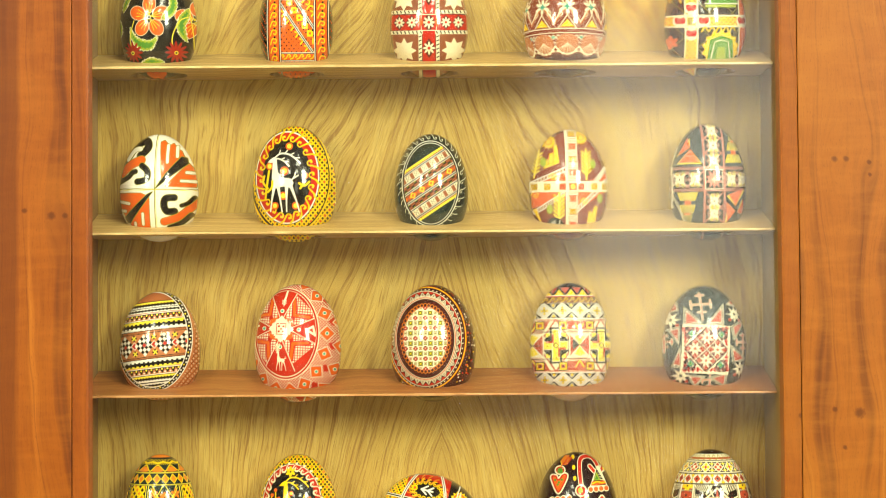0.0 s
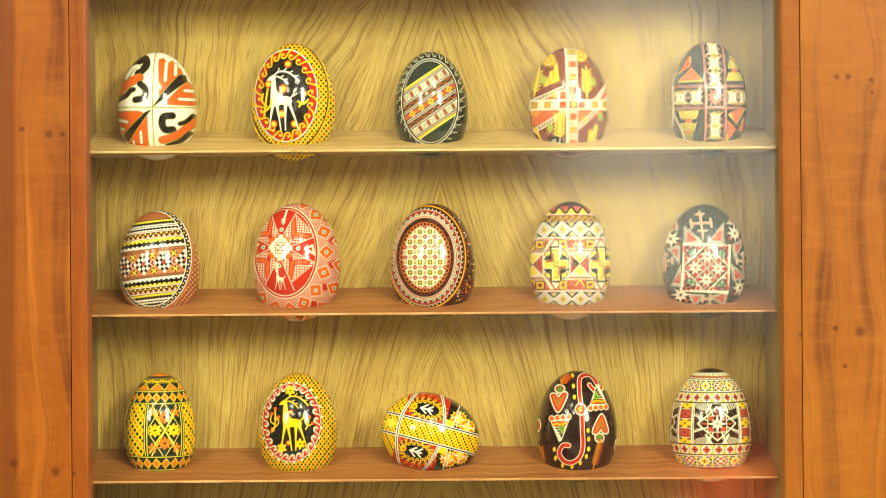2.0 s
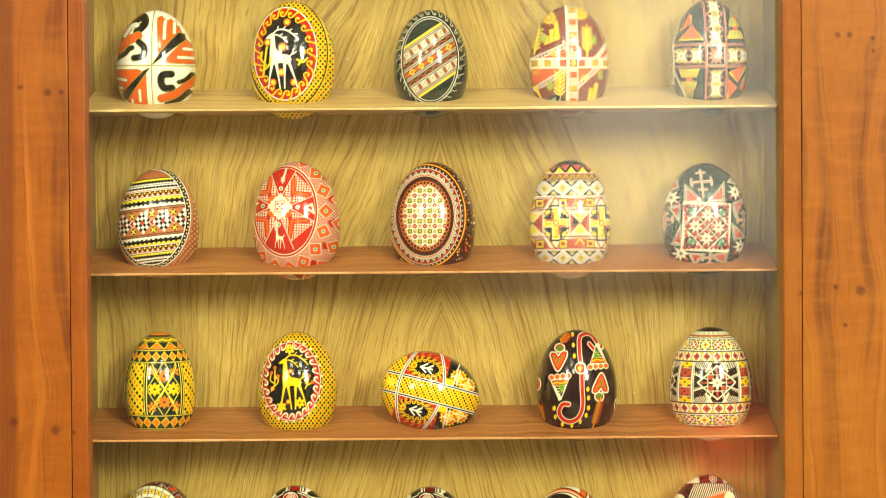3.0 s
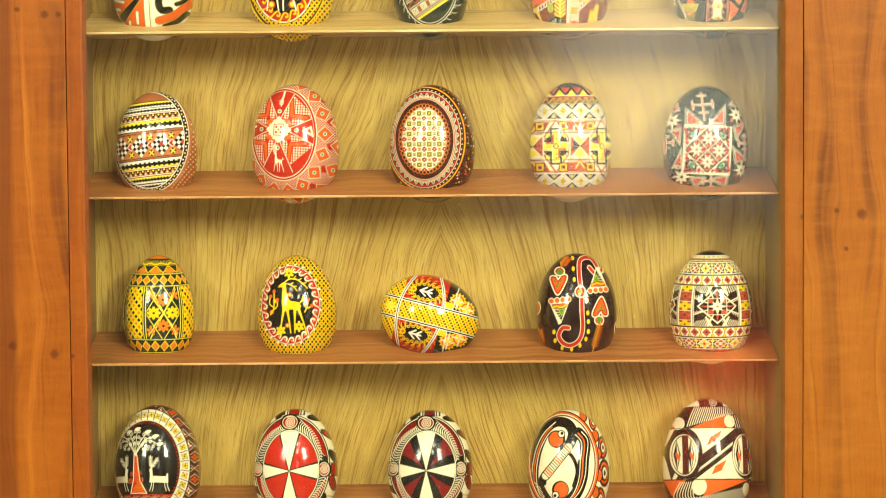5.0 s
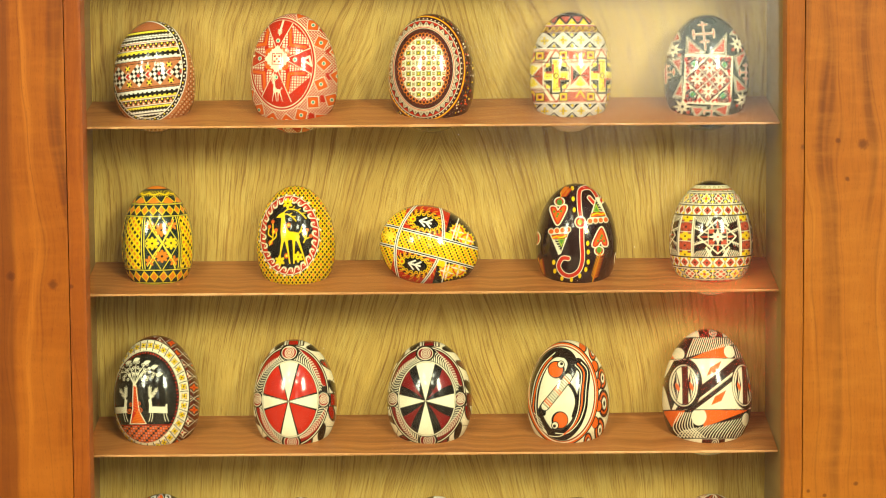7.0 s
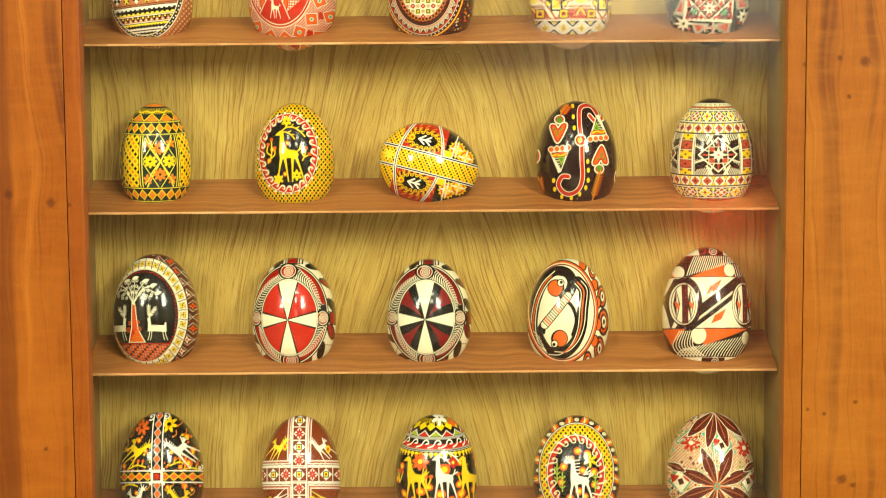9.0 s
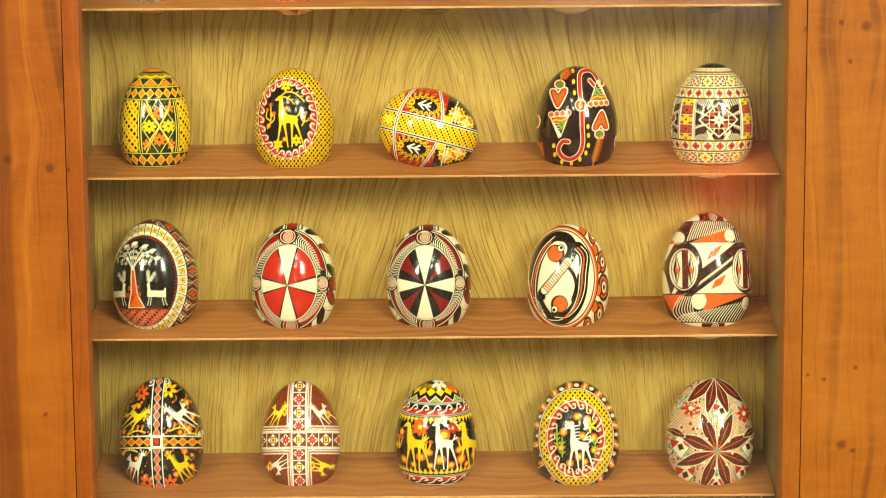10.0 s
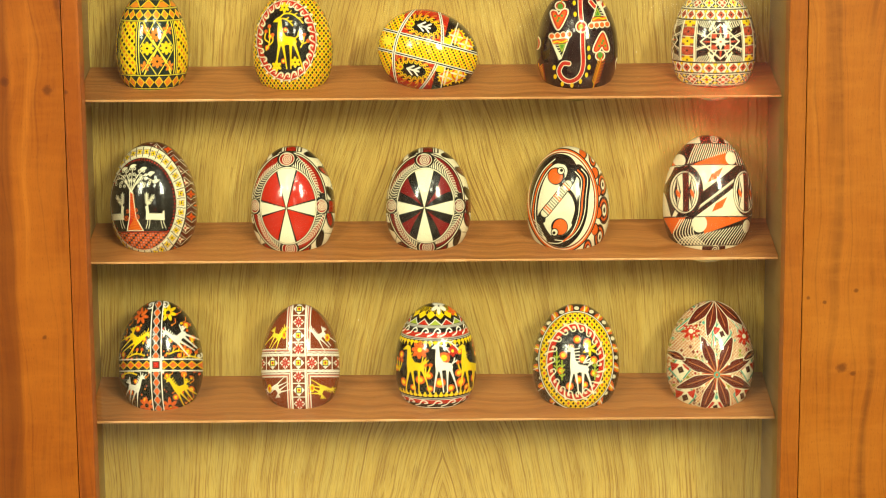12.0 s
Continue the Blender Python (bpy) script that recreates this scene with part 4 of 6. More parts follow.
def stitched_bands(e):
    e.flat()
    e.checks("bn", 3.4, 4.2, fill=0.5).checks("cr", 6.8, 8.4, fill=0.24).checks("k", 6.8, 8.4, x=3.4, fill=0.24)
    e.ell("tan", -5, 83, 68, 90).ell("w", -6, 83, 66, 87.6).ell("k", -6, 83, 64.8, 86.2)
    for i in range(92):
        t = 2 * math.pi * i / 92
        e.box("ly" if i % 4 == 0 else "w", -6 + (61.6 + i % 2 * 1.6) * math.cos(t), 83 + (82.4 + i % 2 * 1.8) * math.sin(t), 2.2, 2.2, math.degrees(t))
    e.clip(e.d_ell(-7, 83, 59.4, 80))
    base = e.m.copy()
    e.flat(-7, 80, 6)
    e.m = base
    e.band("tan", -95, 95).lattice("bn", 3, 3, 0.5)

    def stitch(y, lo, mid, hi, step=5.2, h=3.6):
        """A dark toothed line between two lighter ones."""
        e.band(hi, y, y + h * 1.7).band(lo, y - h * 1.7, y)
        steps_row(e, mid, y, h, step)
        steps_row(e, "k", y + h * 1.8, 0.8, step / 2)
        steps_row(e, "k", y - h * 1.8, 0.8, step / 2)
    stitch(60, "w", "k", "ly", 5.2, 3.2)
    stitch(51, "w", "k", "w", 6, 2.4)
    stitch(26, "w", "k", "ly", 8, 4.6)
    stitch(-38, "ly", "k", "w", 8, 4.6)
    stitch(-63, "w", "k", "ly", 5.2, 3.2)
    stitch(-74, "ly", "k", "w", 6, 2.6)
    for y in (40, -51):
        e.band("k", y - 4.4, y + 5)
        for j in range(-9, 10):
            e.poly("tan", (j * 9 - 4.5, y - 4.4), (j * 9, y + 4.2), (j * 9 + 4.5, y - 4.4)).ell("w", j * 9, y - 2, 1.2).ell("ly", j * 9 + 4.5, y + 2.6, 1.5)
        e.band("w", y + 5, y + 6.2).band("pk", y + 6.2, y + 7.4).band("w", y - 5.6, y - 4.4)
    e.band("tan", -27, 14).band("k", 12.8, 13.8).band("k", -27, -26)
    for j in range(-3, 4):
        x = j * 35 - 12
        for u, v in [(a, b) for a in range(-3, 4) for b in range(-3, 4)]:
            c = "w" if (u + v) % 2 == 0 else "k"
            if abs(u) <= 2 and abs(v) <= 2:
                px, py = x + (u + v) * 3.5, -6.5 + (u - v) * 3.7
                e.dia(c, px, py, 7, 7.4)
        for u in (-1, 1):
            e.dia("w", x + 17.5, -6.5, 13, 13).dia("r", x + 17.5, -6.5, 11, 11).dia("k", x + 17.5, -6.5, 2.6, 2.6)
            e.dia("k", x + 17.5, -6.5 + u * 13, 11, 11).petals("ly", x + 17.5, -6.5 + u * 13, 4.6, 4, 1.1, 0.78).ell("ly", x + 17.5, -6.5 + u * 13, 1.1)
        e.dia("r", x, -6.5, 7, 7.4)
    e.flat()
    e.ring("w", -7, 83, 59.6, 80.2, 1.1)


def red_star_oval(e):
    e.flat()
    e.ink("cr", e.x * 0 - 5).lattice("r", 4.4, 4.4, 1.5)
    for ring, n in ((1.22, 17), (1.62, 19)):
        for j in range(n):
            t = 2 * math.pi * (j + 0.5 * (ring > 1.5)) / n
            x, y, a = -15 + 53 * ring * math.cos(t), 86 + 72 * ring * math.sin(t), math.degrees(t) + 45
            x2, y2 = -15 + 53 * (ring + 0.2) * math.cos(t + math.pi / n), 86 + 72 * (ring + 0.2) * math.sin(t + math.pi / n)
            e.box("r", x2, y2, 11, 11, a).box("cr", x, y, 18, 18, a).box("r", x, y, 16, 16, a).box("o", x, y, 14.4, 14.4, a).ell("cr", x, y, 3).ell("te", x, y, 2)
    e.clip(e.d_ell(-15, 86, 53, 72))
    e.ell("cr", -15, 86, 53, 72).ell("r", -15, 86, 51.5, 70.5).ring("cr", -15, 86, 48, 67, 1)
    base = e.m.copy() * np.clip(0.5 - e.d_ell(-15, 86, 48, 67), 0, 1)
    e.flat(-22, 93, -3)
    e.m = base
    for sx in (-1, 1):
        for sy in (-1, 1):
            e.poly("cr", (sx * 6, sy * 12), (sx * 14, sy * 60), (sx * 60, sy * 18), (sx * 14, sy * 6))
            e.poly("r", (sx * 12, sy * 14), (sx * 16, sy * 22), (sx * 22, sy * 16), (sx * 18, sy * 12))
            for k in range(12):
                e.line("r", 1.4, (sx * (12 + k * 4), sy * 4), (sx * (12 + k * 4), sy * 60))
                e.line("r", 1.4, (sx * 4, sy * (12 + k * 4)), (sx * 60, sy * (12 + k * 4)))
            e.line("r", 8, (sx * 18, sy * 46), (sx * 20, sy * 22), (sx * 44, sy * 20)).line("o", 4.6, (sx * 18, sy * 45), (sx * 20, sy * 22), (sx * 43, sy * 20))
            e.poly("o", (sx * 4, sy * 20), (sx * 18, sy * 14), (sx * 20, sy * 4), (sx * 12, sy * 10))
    for a in range(4):
        c, s = math.cos(a * math.pi / 2), math.sin(a * math.pi / 2)
        R = lambda u, v: (u * c - v * s, u * s + v * c)
        e.poly("r", R(0, 10), R(-26, 66), R(26, 66))
        e.line("cr", 1.0, R(0, 12), R(-25, 64)).line("cr", 1.0, R(0, 12), R(25, 64))
        x, y = R(0, 28)
        e.ell("cr", x, y, 3.2).ell("te", x, y, 2.2)
    e.poly("cr", (0, 21), (-20, 0), (0, -21), (20, 0))
    e.box("r", 0, 0, 16, 18).box("cr", 0, 0, 13.4, 15.4).box("r", -3.6, 4, 3.4, 3.4).box("r", 3.6, 4, 3.4, 3.4).box("r", -3.6, -4, 3.4, 3.4).box("r", 3.6, -4, 3.4, 3.4).box("r", 0, 0, 2.4, 2.4)
    e.deer("cr", 1, -56, 0.5, antlers=False).fir("cr", -4, -38, 16, 3, 1, 5)
    e.line("cr", 3, (-8, 62), (6, 62), (4, 50), (2, 44)).fir("cr", 2, 36, 10, 3, 1, 3)
    e.line("cr", 3, (-48, -10), (-46, 2), (-38, 4)).line("cr", 3, (54, -8), (50, 6), (40, 0), (56, -8))


def grid_oval(e):
    e.flat()
    for j in range(900):
        a, b = random.uniform(-70, 72), random.uniform(-2, 165)
        e.ell(random.choice(("cr", "r", "y", "k", "k", "o")), a, b, random.uniform(0.6, 1.5))
    e.ell("k", -10, 79, 66, 84).ell("o", -10, 79, 64.5, 82.5).ell("mr", -10, 79, 62, 80)
    e.ring("y", -10, 79, 63, 81, 1)
    e.ell("cr", -12, 78, 58.5, 76).ell("mr", -12, 78, 57.5, 75)
    for j in range(60):
        a = j * math.pi / 30
        e.ell("cr", -12 + 60.5 * math.cos(a), 78 + 78 * math.sin(a), 1)
    n = 36
    for i in range(n):
        a, b, c = 2 * math.pi * i / n, 2 * math.pi * (i + 0.5) / n, 2 * math.pi * (i + 1) / n
        P = lambda t, k: (-12 + (58 * k) * math.cos(t), 78 + (75.5 * k) * math.sin(t))
        e.poly("cr", P(a, 0.885), P(b, 0.98), P(c, 0.885))
        e.line("mr", 0.8, P(b, 0.9), P(b, 0.97)).line("mr", 0.8, P(a + 0.04, 0.905), P(c - 0.04, 0.905)).line("mr", 0.7, P(a + 0.06, 0.93), P(c - 0.06, 0.93))
        e.poly("r", P(b, 0.99), P(c, 0.93), P(c + 0.087, 0.99))
    e.ell("cr", -12, 78, 50, 66).ell("r", -12, 78, 49, 65).ell("cr", -12, 78, 47.6, 63.5).ell("mr", -12, 78, 46.8, 62.6)
    for i in range(44):
        a = 2 * math.pi * i / 44
        e.ring("or", -12 + 38.5 * math.cos(a), 78 + 52 * math.sin(a), 2.6, 3, 0.8)
    e.clip(e.d_ell(-12, 78, 36, 50))
    e.ell("cr", -12, 78, 36, 50).ring("o", -12, 78, 36, 50, 2)
    for i in range(-5, 6):
        for j in range(-7, 8):
            x, y = -12 + i * 8, 78 + j * 8
            if (i + j) % 2:
                e.box("ol" if j % 2 else "tan", x, y, 5, 5).box("cr", x, y, 3, 3).ell("bn", x, y, 1)
            elif j % 2:
                e.box("k", x, y, 7, 7).petals("ol", x, y, 5, 4, 1.3, 0.78).ell("y", x, y, 1.2)
            else:
                e.box("k", x, y, 7.4, 3.6).box("k", x, y, 3.6, 7.4).box("r", x, y, 6.2, 2.4).box("r", x, y, 2.4, 6.2).ell("cr", x, y, 0.8)


def fret_row(e, y0, y1, step, x=0.0, ground="k", mid="y", line="w"):
    """Diamonds of fine white fretwork with dyed hearts."""
    e.band(ground, y0, y1)
    ym, h = (y0 + y1) / 2, (y1 - y0)
    for j in range(-5, 6):
        o = x + j * step
        for k in (1.0, 0.72, 0.44):
            e.ink(line, np.abs((np.abs(e.x - o) / (step / 2 * k) + np.abs(e.y - ym) / (h / 2 * k) - 1) * h * 0.3 * k) - 0.7)
        for u, v in ((-0.15, 0), (0.15, 0), (0, 0.18), (0, -0.18), (0, 0)):
            e.dia(mid, o + u * step, ym + v * h, step * 0.15, h * 0.18)
        for v in (-1, 1):
            e.curve(line, 1, (o + step / 2 - 5, ym + v * h * 0.45), (o + step / 2, ym + v * h * 0.2), (o + step / 2 + 5, ym + v * h * 0.45)).ell(mid, o + step / 2, ym + v * h * 0.36, 2)
    return e.band(line, y0 - 0.8, y0 + 0.4).band(line, y1 - 0.4, y1 + 0.8)


def cross_panels(e):
    e.flat()
    e.band("cr", 25, 104).band("bk", 26, 40).band("bk", 90, 102)
    e.lattice("bk", 3, 3, 0.7)
    for x in (-28, 50):
        e.poly("cr", (x - 34, 65), (x - 10, 102), (x + 10, 102), (x + 34, 65), (x + 10, 27), (x - 10, 27))
        e.dia("cr", x, 65, 60, 80).ink("bk", np.abs((np.abs(e.x - x) / 30 + np.abs(e.y - 65) / 40 - 1) * 16) - 0.8)
        for w, h in ((46, 20), (20, 56), (34, 32)):
            e.box("k", x, 65, w, h)
        for u, v in ((-13, 16), (13, 16), (-13, -16), (13, -16)):
            e.ink("ly", e.d_box(x + u, 65 + v, 7, 6)).box("k", x + u * 0.86, 65 + v * 0.86, 3, 3)
        for w, h in ((40, 12), (12, 49)):
            e.ink("cr", e.d_box(x, 65, w - 4, h - 4) - 2.8).ink("ly", e.d_box(x, 65, w - 4, h - 4) - 1.6)
        e.box("bk", x - 10, 70, 13, 3.4).box("bk", x - 5, 76, 3.4, 14).box("bk", x + 10, 60, 13, 3.4).box("bk", x + 5, 54, 3.4, 14)
        for v in (-18, -12, 12, 18):
            e.ell("k", x + 1, 65 + v, 1.1).ell("k", x + v * 0.8, 64, 1.1)
        e.box("k", x, 65, 8, 8, 45).box("ly", x, 65, 5, 5, 45)
    for x in (-8 - 58, 12, 90):
        e.box("cr", x, 65, 36, 36).poly("bk", (x - 18, 47), (x, 65), (x - 18, 83)).poly("bk", (x + 18, 47), (x, 65), (x + 18, 83))
        e.poly("bk", (x - 14, 100), (x, 84), (x + 14, 100)).poly("bk", (x - 14, 30), (x, 46), (x + 14, 30)).line("ly", 2, (x - 7, 98), (x, 88), (x + 7, 98)).line("ly", 2, (x - 7, 32), (x, 42), (x + 7, 32))
        e.hoop("cr", x, 65, 34, 34, 2).poly("ly", (x - 9, 78), (x, 66), (x + 9, 78), (x, 82)).poly("ly", (x - 9, 52), (x, 64), (x + 9, 52), (x, 48)).line("k", 1.6, (x - 12, 65), (x + 12, 65)).poly("k", (x - 12, 76), (x, 66), (x - 12, 58))
    for x in (-50, -12 - 0, 34, 70):
        for y in (33, 96):
            e.box("k", x - 4, y, 15, 14).box("y", x - 4, y, 12, 11).box("bk", x - 4, y, 7, 6).box("k", x - 4, y, 3, 3)
    e.clip(np.maximum(26 - e.y, e.y - 103))
    e.lattice("cr", 3.4, 3.4, -0.5)
    for y in (44, 86):
        e.box("k", 0, y, 160, 0.9)
    e.flat()
    fret_row(e, 107, 131, 30, 14)
    fret_row(e, 0, 23, 30, 14)
    e.band("br", 131, 141).curls("y", 136, 7, 11, 1.3).band("r", 141, 143).band("k", 143, 170)
    for j in range(-4, 5):
        e.poly("y", (j * 20 - 8, 143), (j * 20, 153), (j * 20 + 8, 143)).poly("bk", (j * 20 - 8 + 10, 156), (j * 20 + 10, 146), (j * 20 + 18, 156))
    e.band("w", 142.4, 143.4)


def fir_cross(e, c1, x, y, s, rot=0.0):
    a = math.radians(rot)
    R = lambda u, v: (x + s * (u * math.cos(a) - v * math.sin(a)), y + s * (u * math.sin(a) + v * math.cos(a)))
    for w, c in ((3.4, "cr"), (1.6, c1)):
        e.line(c, w, R(0, -20), R(0, 22)).line(c, w, R(-16, 4), R(16, 4))
        for u, v in ((0, 18), (0, -8)):
            e.line(c, w, R(u - 6, v), R(u + 6, v))
        for u in (-15, 15):
            e.line(c, w, R(u, -2), R(u, 10))


def star_square(e):
    e.flat()
    for x, y, s, r in ((-10, 128, 1.05, 3), (60, 68, 0.8, 0), (-68, 70, 0.7, 0), (2, 8, 0.8, 0)):
        fir_cross(e, "r", x, y, s, r)
    for pts in (((-38, 98), (-36, 126), (-12, 102)), ((26, 130), (24, 100), (-2, 100)), ((40, 96), (66, 108), (44, 76)), ((38, 64), (66, 44), (42, 38)), ((30, 22), (2, 14), (28, 0)), ((-32, 18), (-22, 0), (-8, 16)), ((-62, 92), (-46, 96), (-48, 70)), ((-58, 34), (-46, 62), (-44, 32)), ((-62, 118), (-48, 142), (-46, 124)), ((34, 132), (52, 150), (52, 130)), ((58, 112), (66, 96), (68, 116))):
        cx, cy = sum(p[0] for p in pts) / 3, sum(p[1] for p in pts) / 3
        e.poly("cr", *[(cx + (x - cx) * 1.2, cy + (y - cy) * 1.2) for x, y in pts]).poly("k", *[(cx + (x - cx) * 1.12, cy + (y - cy) * 1.12) for x, y in pts])
        for (ax, ay), (bx, by) in zip(pts, pts[1:] + pts[:1]):
            for k in range(7):
                t = k / 7
                qx, qy = ax + (bx - ax) * t, ay + (by - ay) * t
                e.line("cr", 1, (qx, qy), (cx + (qx - cx) * 0.84, cy + (qy - cy) * 0.84))
        e.poly("cr", *[(cx + (x - cx) * 0.78, cy + (y - cy) * 0.78) for x, y in pts]).poly("bk", *[(cx + (x - cx) * 0.7, cy + (y - cy) * 0.7) for x, y in pts])
    for x, y in ((46, 116), (-58, 108), (54, 28), (-44, 18)):
        e.box("k", x, y, 24, 24, 8).star("cr", x, y, 15, 8, 0.42).box("bk", x + 9, y - 9, 5, 5).box("bk", x - 9, y - 9, 5, 5).box("k", x, y, 4, 4)
    e.box("cr", -4, 60, 78, 78, -3)
    for j in range(-5, 6):
        for y in (28, 92):
            e.dia("r", -4 + j * 7, y, 8, 10)
        e.dia("r", -37, 60 + j * 6.4, 8, 8).dia("r", 29, 60 + j * 6.4, 8, 8)
    base = e.m.copy() * np.clip(0.5 - e.d_box(-4, 60, 70, 70, -3), 0, 1)
    e.flat(-4, 60, 42)
    for x, y in ((0, 38), (0, -38), (38, 0), (-38, 0)):
        e.m = base
        for u in (-8, 0, 8):
            e.box("br", x + u, y, 5, 16).box("k", x, y + u, 12, 4)
        e.box("te", x * 0.9, y * 0.9, 8, 8).box("g", x * 0.9, y * 0.9, 5, 5)
    e.m = base
    e.box("cr", 0, 0, 56, 56).box("k", 0, 0, 53, 53)
    for x in (-13, 13):
        for y in (-13, 13):
            e.box("br", x, y, 24, 24)
            for u, v in ((-8, -8), (8, -8), (-8, 8), (8, 8)):
                e.box("bk", x + u, y + v, 6, 6)
            e.star("cr", x, y, 13, 8, 0.42, 0.39).box("bk", x, y, 4, 4)
    e.line("cr", 1.2, (-28, 0), (28, 0)).line("cr", 1.2, (0, -28), (0, 28)).line("r", 0.8, (-28, 1.6), (28, 1.6))


# ---- fourth shelf ----
def olive_panels(e):
    e.belt()
    e.band("dg", 26, 115)
    for x, wide in ((14, 28), (-37, 21), (64, 19), (-80, 18), (102, 16)):
        x0, x1 = x - wide, x + wide
        if wide > 22:
            e.clip(np.maximum(np.abs(e.x - x) - wide, np.abs(e.y - 71) - 44))
            e.line("ly", 2.2, (x - 22, 116), (x + 24, 26)).line("ly", 2.2, (x + 24, 116), (x - 22, 26))
            e.line("ly", 1.2, (x - 28, 71), (x, 118), (x + 28, 71), (x, 24), (x - 28, 71))
            for u, v, c in ((0, 22, "or"), (0, -22, "or"), (-15, 0, "y"), (15, 0, "y")):
                e.petals(c, x + u, 71 + v, 11, 8, 2.6).ell("k", x + u, 71 + v, 2)
            for u, v in ((-20, 30), (20, 30), (-20, -30), (20, -30)):
                e.petals("or", x + u, 71 + v, 9, 5, 2.2).line("ly", 1.2, (x, 71), (x + u * 1.2, 71 + v * 1.3))
            e.line("ly", 1, (x - 16, 94), (x + 16, 48)).line("ly", 1, (x + 16, 94), (x - 16, 48))
            e.belt()
        else:
            e.clip(np.maximum(np.abs(e.x - x) - wide + 4, np.abs(e.y - 71) - 44))
            e.upright("y", x0, x1).checks("k", 11, 12, x, 71, 0.6, 0).checks("or", 11, 12, x, 71, 0.55, 1)
            e.belt()
    for x in (-16.5, 45, -58, 83):
        e.clip(np.abs(e.y - 71) - 44)
        e.upright("dg", x - 4, x + 4).upright("ly", x - 2.8, x - 1.4).upright("ly", x + 1.4, x + 2.8)
        e.belt()
    for y0, y1 in ((4, 24), (117, 134)):
        e.band("dg", y0 - 3, y1 + 3).band("ly", y0 - 2, y0 - 0.8).band("ly", y1 + 0.8, y1 + 2)
        ym, h = (y0 + y1) / 2, (y1 - y0)
        for j in range(-7, 8):
            e.dia("y", j * 17, ym, 17, h).dia("or", j * 17, ym, 12.5, h * 0.76)
    e.band("dg", 137, 168)
    for j in range(-4, 5):
        e.blob("or", (j * 36 - 14, 139), (j * 36, 146), (j * 36 + 14, 139), (j * 36, 137)).curve("y", 1.6, (j * 36 - 17, 138), (j * 36, 148), (j * 36 + 17, 138))
        e.curve("y", 2, (j * 36 - 18, 153), (j * 36, 151), (j * 36 + 18, 154))
        for k in range(-3, 3):
            e.line("y", 1.3, (j * 36 + k * 6, 152), (j * 36 + k * 6 + 4, 157)).line("y", 1.3, (j * 36 + k * 6, 152), (j * 36 + k * 6 + 4, 149))
    e.band("or", 160, 172)
    e.band("ol", -20, 0)


def yellow_stag(e):
    e.flat()
    e.checks("k", 6.6, 8.4, fill=0.66).checks("o", 13.2, 16.8, x=6.6, fill=0.34).checks("y", 13.2, 16.8, y=8.4, fill=0.1)
    cx, cy, rx, ry = -8, 82, 51, 64
    e.ell("k", cx, cy, rx + 2.5, ry + 2.5).ell("cr", cx, cy, rx + 1.4, ry + 1.4).ell("r", cx, cy, rx, ry)
    e.waves("cr", cx, cy, rx, ry, 24, 9.5, 2.2)
    e.ell("k", cx, cy, rx - 9, ry - 9)
    e.waves("cr", cx, cy, rx - 1, ry - 1, 24, 9.5, 2.0)
    e.waves("r", cx, cy, rx - 1, ry - 1, 24, 6, 1.6)
    for x, y in ((-24, 40), (8, 46), (-10, 134)):
        e.petals("y", x, y, 9, 6, 2.4).ell("k", x, y, 1.6)
    for x, y in ((-8, 98), (-12, 48), (-34, 88), (-40, 70)):
        dot(e, "o", x, y, 4)
        dot(e, "ly", x, y, 2)
    e.deer("y", -8, 58, 1.42)
    for pts in (((-42, 66), (-36, 78), (-36, 104)), ((-36, 78), (-44, 84), (-42, 96)), ((-36, 74), (-30, 80), (-30, 90)), ((18, 70), (22, 78), (24, 90)), ((16, 84), (22, 76), (30, 80))):
        e.curve("y", 2, *pts)
        dot(e, "o", *pts[-1], 3)


def lying_yellow(e):
    e.flat(0, 70, -15)
    base = e.m.copy()
    e.ink("y", e.x * 0 - 5)
    e.checks("k", 6.4, 8, fill=0.6, turn=0).checks("o", 6.4, 8, fill=0.5, turn=1)
    for y0 in (1, -1):
        e.m = base * np.clip(0.5 - (17 - y0 * e.y), 0, 1)
        e.clip(np.abs(e.x + 6) - 46)
        e.ink("r", e.x * 0 - 5)
        e.ell("k", -14, y0 * 38, 34, 20).waves("or", -14, y0 * 38, 35, 23, 18, 9, 1.8).waves("y", -14, y0 * 38, 30, 18, 18, 7, 1.4)
        e.line("w", 3, (-4, y0 * 38), (-24, y0 * 38)).line("w", 2.6, (-14, y0 * 46), (-24, y0 * 38), (-14, y0 * 31))
        e.line("w", 2.6, (-4, y0 * 45), (-13, y0 * 38), (-4, y0 * 31))
        e.ell("y", -36, y0 * 38, 5).ell("o", -36, y0 * 38, 2.4)
        e.m = base * np.clip(0.5 - (17 - y0 * e.y), 0, 1)
        e.clip(60 - 36 - e.x)
        e.ink("k", e.x * 0 - 5)
        for u, v in ((44, 36), (62, 26)):
            e.star("y", u, y0 * v, 16, 14, 0.75).ell("o", u, y0 * v, 11).ell("y", u, y0 * v, 8).petals("cr", u, y0 * v, 13, 4, 1.6)
        e.box("y", 30, y0 * 24, 14, 12).line("w", 1.8, (38, y0 * 17), (40, y0 * 60))
    e.m = base
    for y in (-17, 17):
        e.box("k", 0, y, 200, 5).box("w", 0, y - 1.7, 200, 1.3).box("w", 0, y + 1.7, 200, 1.3)
    for x in (-54, 24):
        d = np.abs(e.x - x + e.y ** 2 * 0.004 * (1 if x > 0 else -1)) - 2.6
        e.m = base if x < 0 else base * np.clip(np.abs(e.y) - 17, 0, 1)
        e.ink("k", d).ink("w", np.abs(d + 2.6 - 1.8) - 0.7).ink("w", np.abs(d + 1.2) - 0.7)
    e.m = base
    e.star("ly", -68, 0, 13, 8, 0.5)


